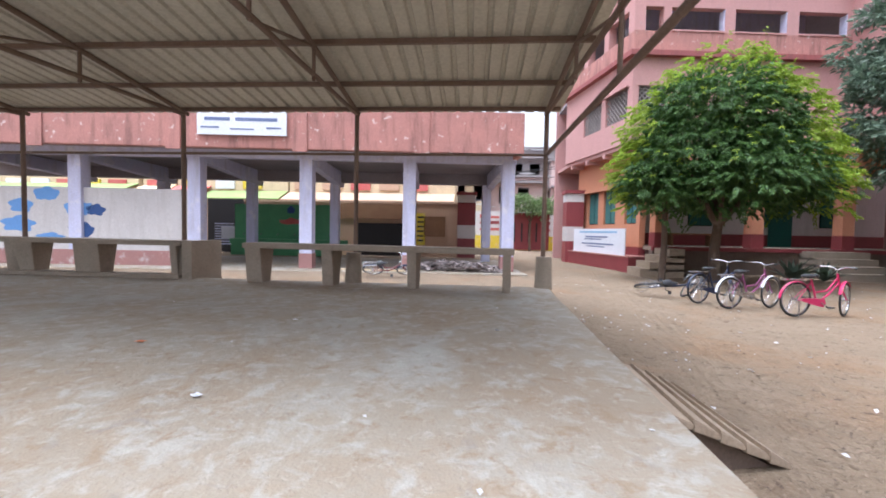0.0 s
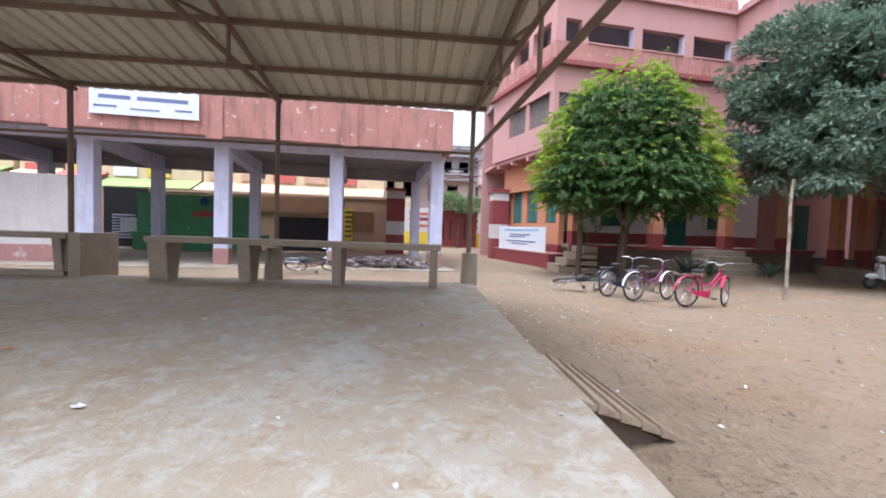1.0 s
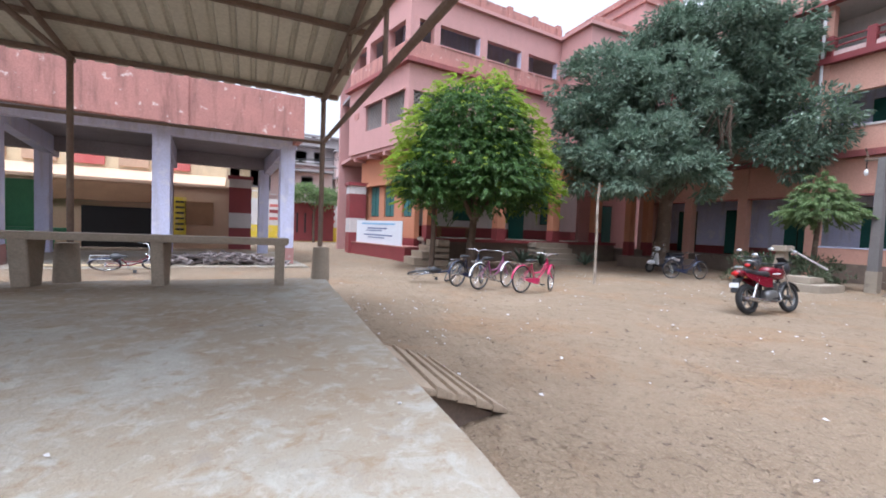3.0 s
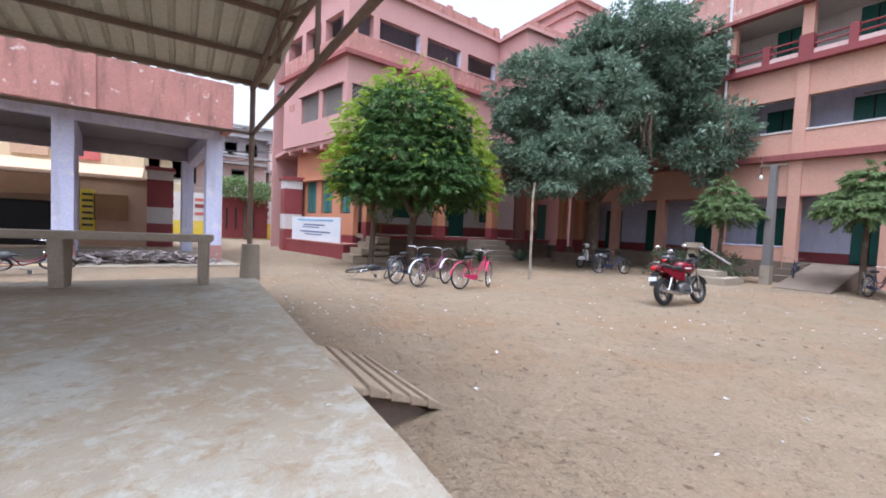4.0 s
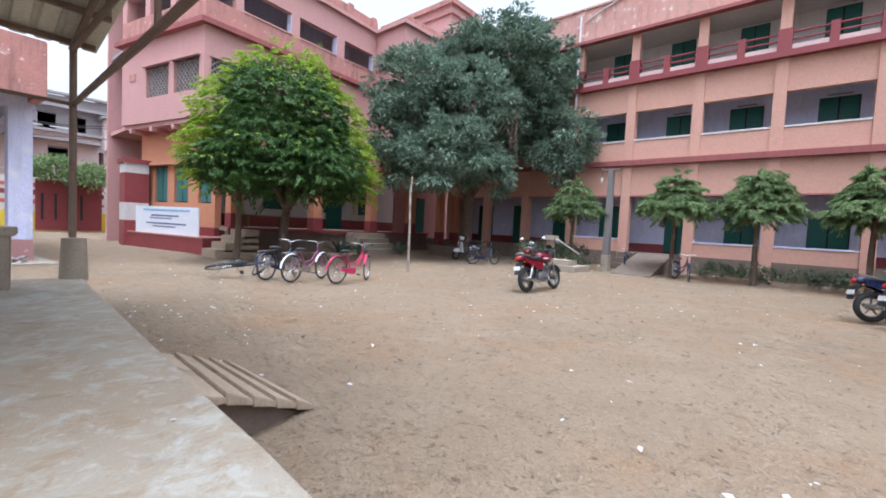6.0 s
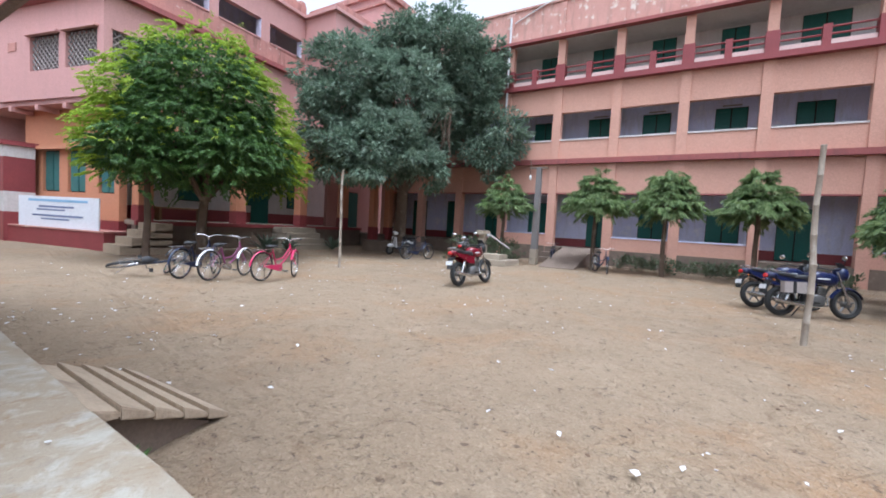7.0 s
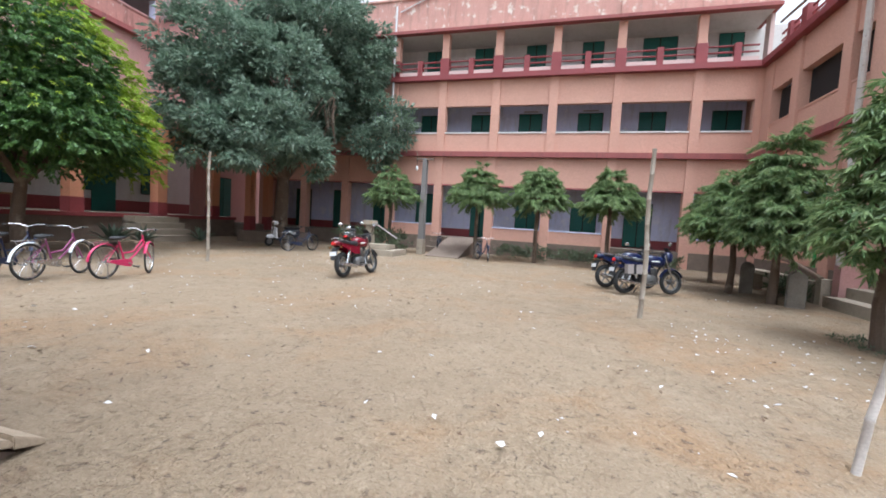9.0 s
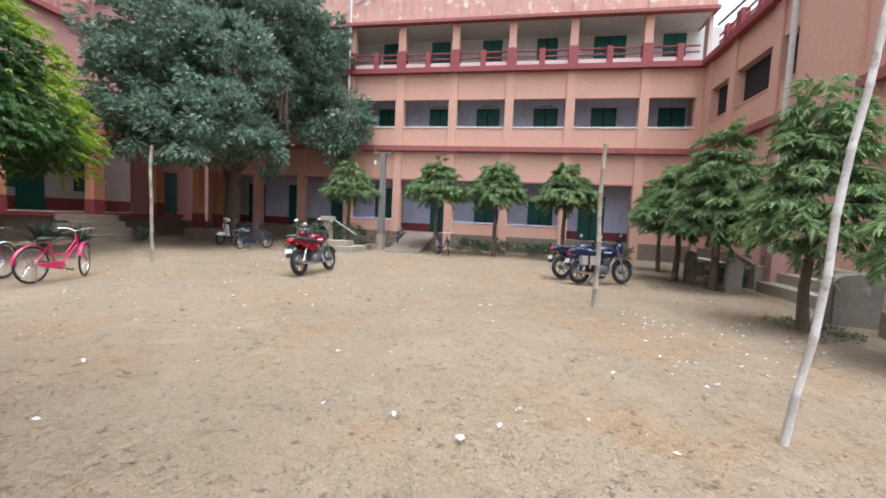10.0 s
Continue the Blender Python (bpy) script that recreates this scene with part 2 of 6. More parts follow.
LEAF_DARK = leaf_mat("blue_green_leaf", (0.12, 0.19, 0.13), (0.27, 0.36, 0.265), 0.32, 0.45)
LEAF_MID = leaf_mat("mast_tree_leaf", (0.13, 0.23, 0.085), (0.36, 0.46, 0.2), 0.42)
LEAF_DRY = leaf_mat("dusty_leaf", (0.07, 0.1, 0.05), (0.16, 0.2, 0.11))


# ---- building blocks ----
def box(bm, x0, x1, y0, y1, z0, z1):
    v = [bm.verts.new(c) for c in ((x0, y0, z0), (x1, y0, z0), (x1, y1, z0), (x0, y1, z0), (x0, y0, z1), (x1, y0, z1), (x1, y1, z1), (x0, y1, z1))]
    for q in ((3, 2, 1, 0), (4, 5, 6, 7), (0, 1, 5, 4), (1, 2, 6, 5), (2, 3, 7, 6), (3, 0, 4, 7)):
        bm.faces.new([v[i] for i in q])
    return v


def hexa(bm, *corners):
    """A body on eight corners, four below and four above, each anticlockwise."""
    v = [bm.verts.new(c) for c in corners]
    for q in ((3, 2, 1, 0), (4, 5, 6, 7), (0, 1, 5, 4), (1, 2, 6, 5), (2, 3, 7, 6), (3, 0, 4, 7)):
        bm.faces.new([v[i] for i in q])


def prism(bm, poly, z0, z1):
    """An upright prism on a polygon that runs anticlockwise."""
    a = [bm.verts.new((x, y, z0)) for x, y in poly]
    b = [bm.verts.new((x, y, z1)) for x, y in poly]
    bm.faces.new(a[::-1])
    bm.faces.new(b)
    for i in range(len(poly)):
        j = (i + 1) % len(poly)
        bm.faces.new((a[i], a[j], b[j], b[i]))


def strip(bm, p, q, out, thick, z0, z1):
    """A wall piece from p to q in plan, its outer face out metres to the right of p-q, thick metres deep behind it."""
    d = Vector((q[0] - p[0], q[1] - p[1])).normalized()
    r = Vector((d.y, -d.x))
    c = [Vector(p) + r * out, Vector(q) + r * out, Vector(q) + r * (out - thick), Vector(p) + r * (out - thick)]
    prism(bm, [tuple(v) for v in c], z0, z1)


def rod(bm, p, q, r0, r1=None, n=8):
    p, q = Vector(p), Vector(q)
    r1 = r0 if r1 is None else r1
    d = q - p
    m = d.to_track_quat("Z", "Y").to_matrix()
    a, b = [], []
    for i in range(n):
        w = 2 * math.pi * i / n
        o = m @ Vector((math.cos(w), math.sin(w), 0))
        a.append(bm.verts.new(p + o * r0))
        b.append(bm.verts.new(q + o * r1))
    bm.faces.new(a[::-1])
    bm.faces.new(b)
    for i in range(n):
        bm.faces.new((a[i], a[(i + 1) % n], b[(i + 1) % n], b[i]))


def tube(bm, pts, r, n=7):
    """A bent tube through pts; r is one radius or one for each point."""
    pts = [Vector(p) for p in pts]
    rs = r if isinstance(r, (list, tuple)) else [r] * len(pts)
    rings = []
    for i, p in enumerate(pts):
        d = (pts[min(i + 1, len(pts) - 1)] - pts[max(i - 1, 0)]).normalized()
        m = d.to_track_quat("Z", "Y").to_matrix()
        rings.append([bm.verts.new(p + m @ Vector((math.cos(2 * math.pi * k / n), math.sin(2 * math.pi * k / n), 0)) * rs[i]) for k in range(n)])
    for a, b in zip(rings, rings[1:]):
        best = min(range(n), key=lambda s: sum((a[k].co - b[(k + s) % n].co).length for k in range(n)))
        for k in range(n):
            bm.faces.new((a[k], a[(k + 1) % n], b[(k + 1 + best) % n], b[(k + best) % n]))
    bm.faces.new(rings[0][::-1])
    bm.faces.new(rings[-1])


def ring(bm, c, axis, big, small, n=28, k=6):
    """A torus about axis."""
    m = Vector(axis).to_track_quat("Z", "Y").to_matrix()
    c = Vector(c)
    g = []
    for i in range(n):
        w = 2 * math.pi * i / n
        g.append([bm.verts.new(c + m @ Vector((math.cos(w) * (big + small * math.cos(2 * math.pi * j / k)), math.sin(w) * (big + small * math.cos(2 * math.pi * j / k)), small * math.sin(2 * math.pi * j / k)))) for j in range(k)])
    for i in range(n):
        for j in range(k):
            bm.faces.new((g[i][j], g[(i + 1) % n][j], g[(i + 1) % n][(j + 1) % k], g[i][(j + 1) % k]))


def blob(bm, c, s, rot=None, seg=10, rings_n=7, power=1.0):
    """A rounded body with half sizes s."""
    m = rot or Matrix.Identity(3)
    c = Vector(c)
    rows = []
    for i in range(1, rings_n):
        a = math.pi * i / rings_n
        row = []
        for j in range(seg):
            w = 2 * math.pi * j / seg
            d = [math.sin(a) * math.cos(w), math.sin(a) * math.sin(w), math.cos(a)]
            d = [math.copysign(abs(k) ** power, k) for k in d]
            row.append(bm.verts.new(c + m @ Vector((d[0] * s[0], d[1] * s[1], d[2] * s[2]))))
        rows.append(row)
    t, b = bm.verts.new(c + m @ Vector((0, 0, s[2]))), bm.verts.new(c - m @ Vector((0, 0, s[2])))
    for j in range(seg):
        k = (j + 1) % seg
        bm.faces.new((t, rows[0][j], rows[0][k]))
        bm.faces.new((b, rows[-1][k], rows[-1][j]))
        for p, q in zip(rows, rows[1:]):
            bm.faces.new((p[j], q[j], q[k], p[k]))


def slab(bm, pts, thick, side):
    """A flat body: outline pts, pushed out by thick along side, half each way."""
    o = Vector(side).normalized() * thick / 2
    a = [bm.verts.new(Vector(p) - o) for p in pts]
    b = [bm.verts.new(Vector(p) + o) for p in pts]
    bm.faces.new(a[::-1])
    bm.faces.new(b)
    for i in range(len(pts)):
        j = (i + 1) % len(pts)
        bm.faces.new((a[i], a[j], b[j], b[i]))


def thing(name, loc=(0, 0, 0), turn=0.0, label="", category="", group="", kind=""):
    ob = new(name)
    ob.matrix_basis = pose(*loc, 0, 0, turn)
    ob.empty_display_size = 0.1
    return tagged(ob, label, category, group, kind)


def part(name, bm, material, parent=None, label="", world=False, smooth=False, bevel=0.0):
    """Links bm as one mesh object under parent. world: its corners are given in the world."""
    me = bpy.data.meshes.new(name)
    bmesh.ops.recalc_face_normals(bm, faces=bm.faces)
    if bevel:
        bmesh.ops.bevel(bm, geom=[e for e in bm.edges if e.calc_face_angle(0) > 0.5], offset=bevel, segments=2, affect="EDGES", clamp_overlap=True)
    bm.to_mesh(me)
    bm.free()
    if smooth:
        for p in me.polygons:
            p.use_smooth = True
        me.set_sharp_from_angle(angle=radians(40))
    me.materials.append(material)
    ob = new(name, me)
    if parent:
        ob.parent = parent
        if world:
            top = parent
            back = Matrix.Identity(4)
            while top:
                back = top.matrix_basis @ back
                top = top.parent
            ob.matrix_basis = back.inverted()
    if label:
        ob["label"] = label
    return ob


def piece(name, material, parent, fn, label="", world=True, smooth=False, bevel=0.0):
    bm = bmesh.new()
    fn(bm)
    return part(name, bm, material, parent, label, world, smooth, bevel)


def bx(name, material, parent, x0, x1, y0, y1, z0, z1, label="", bevel=0.0):
    return piece(name, material, parent, lambda bm: box(bm, min(x0, x1), max(x0, x1), min(y0, y1), max(y0, y1), z0, z1), label, True, False, bevel)


# ---- ground ----
def make_ground():
    def steps(lo, hi, fine):
        a = list(np.arange(lo, hi + 1e-6, fine))
        far = [1.5, 4, 9, 20, 45, 100, 220, 600]
        return [lo - f for f in far[::-1]] + a + [hi + f for f in far]
    xs, ys = steps(-1.0, 17.0, 0.2), steps(-6.0, 15.0, 0.2)
    verts, faces = [], []
    for y in ys:
        for x in xs:
            h = 0.0
            if -1 < x < 17 and -6 < y < 15:
                h = 0.03 * noise.noise((x * 0.5, y * 0.5, 0)) + 0.022 * noise.noise((x * 2.1, y * 2.1, 3)) - 0.012
            verts.append((x, y, h))
    w = len(xs)
    for j in range(len(ys) - 1):
        for i in range(w - 1):
            faces.append((j * w + i, j * w + i + 1, (j + 1) * w + i + 1, (j + 1) * w + i))
    me = bpy.data.meshes.new("ground")
    me.from_pydata(verts, [], faces)
    me.materials.append(SAND)
    for p in me.polygons:
        p.use_smooth = True
    tagged(new("ground", me), "trodden sandy brown soil of a school courtyard", "ground", kind="structure")


make_ground()


# ---- open pavilion the camera stands under ----
PLAT = 0.38


def edge_x(y):
    return 0.33 + 0.0452 * (y - 1.6)


def make_platform():
    bm = bmesh.new()
    n = 26
    poly = []
    for i in range(n + 1):
        y = -1.2 + i * 8.25 / n
        poly.append((edge_x(y) + 0.012 * noise.noise((y * 1.7, 0, 0)), y))
    poly += [(-17, 7.05), (-17, -1.2)]
    prism(bm, poly, -0.1, PLAT)
    ob = part("floor_platform", bm, CONC, bevel=0.012)
    tagged(ob, "raised worn concrete floor of the pavilion with earth stains", "floor", kind="structure")


make_platform()


def make_ramp():
    """Five overlapping sloping treads beside the platform, stepped down from its edge to the soil."""
    t = thing("ramp", (0.72, 3.2, 0), 0, "ribbed cement ramp beside the pavilion floor, hollow underneath", "ramp")
    near, far = (Vector((0.36, 2.58)), Vector((1.12, 2.87))), (Vector((0.395, 3.4)), Vector((1.08, 3.95)))

    def at(u, v, z):
        p = near[0].lerp(near[1], u).lerp(far[0].lerp(far[1], u), v)
        return (p.x, p.y, z)

    def height(u):
        return 0.374 - 0.36 * u
    cuts = [0.0, 0.16, 0.37, 0.58, 0.79, 1.0]
    for k, (u0, u1) in enumerate(zip(cuts, cuts[1:])):
        z0, z1 = height(u0) + (0.024 if k else 0), height(u1)
        piece("tread", RAMPCEM, t, lambda bm: hexa(bm, at(u0, 0, z0 - 0.065), at(u1, 0, z1 - 0.03), at(u1, 1, z1 - 0.03), at(u0, 1, z0 - 0.065),
                                                  at(u0, 0, z0), at(u1, 0, z1), at(u1, 1, z1), at(u0, 1, z0)), bevel=0.006)

    # Set-back fill whose dark colour stands for the ramp's shaded side.
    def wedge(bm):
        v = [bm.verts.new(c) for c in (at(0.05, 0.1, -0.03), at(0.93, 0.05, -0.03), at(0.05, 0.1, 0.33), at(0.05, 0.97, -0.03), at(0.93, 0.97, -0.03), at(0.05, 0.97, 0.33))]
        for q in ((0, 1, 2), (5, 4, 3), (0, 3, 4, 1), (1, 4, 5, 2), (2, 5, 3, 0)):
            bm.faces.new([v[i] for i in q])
    piece("ramp_fill", SHADEBROWNCEM, t, wedge)


make_ramp()

POSTS = [0.5, -2.44, -5.3, -8.12, -11.0, -13.9]


RIDGE = 1.7


def roof_z(y):
    return 3.06 + 0.125 * (7.1 - y)


def make_pavilion():
    t = thing("pavilion_roof", (-6, 0, PLAT), 0, "steel-framed pavilion roof of pale profiled sheets on thin brown posts", "pavilion")

    def sheet(ya, yb):
        def fn(bm):
            x, pitch = 0.74, 0.205
            prof = []
            while x > -17:
                prof += [(x, 0.0), (x - 0.13, 0.0), (x - 0.15, 0.035), (x - 0.185, 0.035)]
                x -= pitch
            a = [bm.verts.new((px, ya, roof_z(ya) + 0.075 + pz)) for px, pz in prof]
            b = [bm.verts.new((px, yb, roof_z(yb) + 0.075 + pz)) for px, pz in prof]
            c = [bm.verts.new((px, ya, roof_z(ya) + 0.079 + pz)) for px, pz in prof]
            d = [bm.verts.new((px, yb, roof_z(yb) + 0.079 + pz)) for px, pz in prof]
            for i in range(len(prof) - 1):
                bm.faces.new((a[i], a[i + 1], b[i + 1], b[i]))
                bm.faces.new((d[i], d[i + 1], c[i + 1], c[i]))
        return fn
    for ya, yb in ((7.32, RIDGE),):
        piece("roof_sheet", SHEET, t, sheet(ya, yb))
    for y in (7.12, 6.3, 5.32, 4.32, 3.3, 2.2):
        z = roof_z(y) + 0.045
        bx("purlin", STEEL, t, -17, 0.7, y - 0.025, y + 0.025, z - 0.03, z + 0.028)
    for x in POSTS:
        piece("rafter", STEEL, t, lambda bm: rod(bm, (x, 7.2, roof_z(7.2)), (x, RIDGE, roof_z(RIDGE)), 0.034))
        piece("truss_chord", STEEL, t, lambda bm: rod(bm, (x, 7.1, 3.02), (x, RIDGE, 2.87), 0.03))
        for y in (5.32, 3.94, 2.2):
            piece("truss_web", STEEL, t, lambda bm: rod(bm, (x, y, 2.9), (x, y, roof_z(y)), 0.022))
        for ya, yb in ((5.32, 3.94),):
            piece("truss_web", STEEL, t, lambda bm: rod(bm, (x, ya, roof_z(ya)), (x, yb, 2.9), 0.018))
        piece("post", STEEL, t, lambda bm: rod(bm, (x, 7.1, PLAT), (x, 7.1, 3.06), 0.036, n=10), smooth=True)
        piece("post_collar", CEMENT, t, lambda bm: rod(bm, (x, 7.1 - 0.1, PLAT - 0.02), (x, 7.1 - 0.1, PLAT + 0.47), 0.135, 0.115, 14), "rough cement collar", smooth=True)
    piece("eave_tie", STEEL, t, lambda bm: rod(bm, (0.5, 7.1, 2.4), (-14, 7.1, 2.39), 0.022))
    piece("side_tie", STEEL, t, lambda bm: rod(bm, (0.51, 7.1, 2.41), (0.51, -0.4, 2.41), 0.03))
    piece("post", STEEL, t, lambda bm: rod(bm, (0.51, -0.4, -0.05), (0.51, -0.4, 2.5), 0.036, n=10), smooth=True)
    piece("tie_strut", STEEL, t, lambda bm: rod(bm, (0.515, 3.95, 2.41), (0.515, 3.95, roof_z(3.95)), 0.022))


make_pavilion()


def make_bench(p, q, legs, end_cap=False):
    """A cement bench with slab legs. p and q are the ends of its near edge."""
    t = thing("cement_bench", (*((Vector(p) + Vector(q)) / 2), PLAT), 0, "long weathered cement bench on tapered slab legs", "bench", "benches at the pavilion edge")
    piece("seat_slab", CEMENT, t, lambda bm: strip(bm, p, q, 0, 0.42, PLAT + 0.52, PLAT + 0.60), bevel=0.01)
    d = (Vector(q) - Vector(p)).normalized()
    inn = Vector((-d.y, d.x))
    for u, w in legs:
        c = Vector(p) + d * u

        def leg(bm):
            g = []
            for z, lo, hi in ((PLAT - 0.01, 0.08, 0.3), (PLAT + 0.545, 0.02, 0.4)):
                for k, r in ((-w / 2, lo), (w / 2, lo), (w / 2, hi), (-w / 2, hi)):
                    g.append(bm.verts.new((*(c + d * k + inn * r), z)))
            for f in ((3, 2, 1, 0), (4, 5, 6, 7), (0, 1, 5, 4), (1, 2, 6, 5), (2, 3, 7, 6), (3, 0, 4, 7)):
                bm.faces.new([g[i] for i in f])
        piece("leg", CEMENT, t, leg, bevel=0.008)
    return t


make_bench((-4.05, 6.62), (-0.02, 6.22), ((0.16, 0.26), (1.35, 0.17), (2.62, 0.13), (3.95, 0.11)))
b2 = make_bench((-9.9, 6.88), (-5.15, 6.80), ((0.3, 0.4), (1.9, 0.5), (3.1, 0.45), (4.6, 0.12)))
bx("foot_beam", CEMENT, b2, -9.9, -5.2, 6.82, 7.1, PLAT, PLAT + 0.06)
bx("end_block", CEMENT, b2, -5.14, -4.98, 6.82, 7.6, PLAT - 0.1, PLAT + 0.6, "pale cement end block")


# ---- open-sided hall behind the pavilion ----
def make_hall():
    t = thing("open_hall", (-8, 16, 0), 0, "open-sided ground floor hall under a weathered pink parapet on pale columns", "building")
    yf = 13.45
    cols = [-15.6, -12.4, -8.9, -5.58, -2.47, 0.55]
    for x in cols:
        piece("column", LILAC, t, lambda bm: box(bm, x - 0.19, x + 0.19, yf, yf + 0.38, 0.46, 3.3), bevel=0.01)
        piece("column_base", mat_base, t, lambda bm: box(bm, x - 0.2, x + 0.2, yf - 0.01, yf + 0.39, -0.02, 0.46), "faded brick-red painted base")
        piece("column", LILAC, t, lambda bm: box(bm, x - 0.3, x + 0.04, 17.6, 17.95, -0.02, 3.1), bevel=0.01)
        piece("beam", LILAC, t, lambda bm: hexa(bm, (x - 0.14, yf + 0.1, 3.22), (x + 0.14, yf + 0.1, 3.22), (x + 0.14, 18.2, 2.95), (x - 0.14, 18.2, 2.95),
                                               (x - 0.14, yf + 0.1, 3.52), (x + 0.14, yf + 0.1, 3.52), (x + 0.14, 18.2, 3.52), (x - 0.14, 18.2, 3.52)))
    bx("front_beam", LILAC, t, -19, 0.78, yf + 0.03, yf + 0.33, 3.3, 3.60)
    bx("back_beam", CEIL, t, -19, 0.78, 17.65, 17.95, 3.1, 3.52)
    # Soffit and roof slab are lengthened past the back beam to cut back light.
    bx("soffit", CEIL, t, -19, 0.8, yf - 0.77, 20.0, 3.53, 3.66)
    piece("parapet", PINK_OLD, t, lambda bm: box(bm, -19, 0.82, yf - 0.8, yf - 0.63, 3.43, 4.6), bevel=0.02)
    bx("parapet", PINK_OLD, t, 0.66, 0.82, yf - 0.626, 18.4, 3.43, 4.6)
    bx("roof_slab", FARGREY, t, -19, 0.65, yf - 0.62, 20.0, 3.67, 3.8)
    for x in (-12.75, -9.0, -5.5, -2.08):
        piece("parapet_rib", PINK_OLD, t, lambda bm: box(bm, x - 0.2, x + 0.2, yf - 0.84, yf - 0.79, 3.36, 4.62))
    bx("white_screen_wall", WHITE, t, -18.5, -9.1, yf + 0.1, yf + 0.26, 0.46, 2.32, "low white wall painted with blue cloud shapes")
    bx("wall_base", mat_base, t, -18.5, -9.1, yf + 0.09, yf + 0.27, -0.02, 0.46)
    rng = random.Random(4)
    for cx, cz, w, h, m in ((-15.1, 1.75, 0.5, 0.28, BLUE1), (-14.3, 2.12, 0.55, 0.26, BLUE1), (-13.3, 1.72, 0.6, 0.3, BLUE1), (-12.75, 1.65, 0.4, 0.22, BLUE2),
                            (-13.2, 1.05, 0.55, 0.3, BLUE2), (-15.2, 1.2, 0.7, 0.3, BLUE1), (-14.2, 0.8, 0.6, 0.2, BLUE1)):
        def cloud(bm):
            pts = []
            for k in range(22):
                w0 = 2 * math.pi * k / 22
                r = 1 + 0.16 * math.sin(5 * w0 + rng.random()) + 0.08 * rng.uniform(-1, 1)
                pts.append((cx * 0.93 + w * 0.7 * r * math.cos(w0), yf + 0.097, cz + h * 0.75 * r * math.sin(w0)))
            slab(bm, pts, 0.006, (0, 1, 0))
        piece("painted_cloud", m, t, cloud)
    bx("hall_floor", CONC, t, -19, 1.0, 12.6, 18.6, -0.05, 0.012)
    s = thing("notice_board", (-7.5, yf - 0.87, 3.8), 0, "white printed notice board hung on the pink parapet", "sign")
    bx("panel", PAPER, s, -8.3, -5.85, yf - 0.89, yf - 0.845, 3.77, 4.6)
    for z, h, a, c, m in ((4.44, 0.06, -7.6, -6.45, BLUEPRINT), (4.2, 0.09, -8.1, -7.4, PRINT), (4.2, 0.09, -7.25, -6.1, PRINT), (3.97, 0.045, -8.2, -7.7, PRINT), (3.93, 0.035, -7.4, -6.75, PRINT), (3.97, 0.045, -6.4, -6.0, PRINT)):
        bx("print_line", m, s, a, c, yf - 0.897, yf - 0.89, z - h / 2, z + h / 2)
    swing = Matrix.Translation((0.82, 12.65, 0)) @ pose(0, 0, 0, 0, 0, 5.5) @ Matrix.Translation((-0.82, -12.65, 0))
    for ob in (t, s):
        ob.matrix_basis = swing @ ob.matrix_basis


mat_base = mat("faded_red_base", (0.42, 0.22, 0.2), 0.9, (0.36, 0.2, 0.19), (0.5, 0.42, 0.4), 2, 30, 0.2)
make_hall()


# ---- main block: a facade along y at x = 16.87 ----
FX = 16.87
PILLARS = [14.9, 12.7, 10.5, 8.26, 6.03, 3.76, 1.48, -0.86, -3.52]


def window_leaf(parent, name, m, x, y0, y1, z0, z1, face=-1, split=2, label=""):
    """A shuttered opening on a wall in the plane x, facing -x: frame, leaves with rails."""
    w = bx(name, DARK, parent, x - 0.02, x + 0.03, y0, y1, z0, z1, label)
    for k in range(split):
        a, b = y0 + (y1 - y0) * k / split + 0.03, y0 + (y1 - y0) * (k + 1) / split - 0.015
        leaf = bx("leaf", m, w, x - 0.05, x - 0.021, a, b, z0 + 0.03, z1 - 0.03)
        for zc in (z0 + 0.12, (z0 + z1) / 2, z1 - 0.12):
            bx("rail", m, leaf, x - 0.062, x - 0.05, a + 0.02, b - 0.02, zc - 0.04, zc + 0.04)
    return w


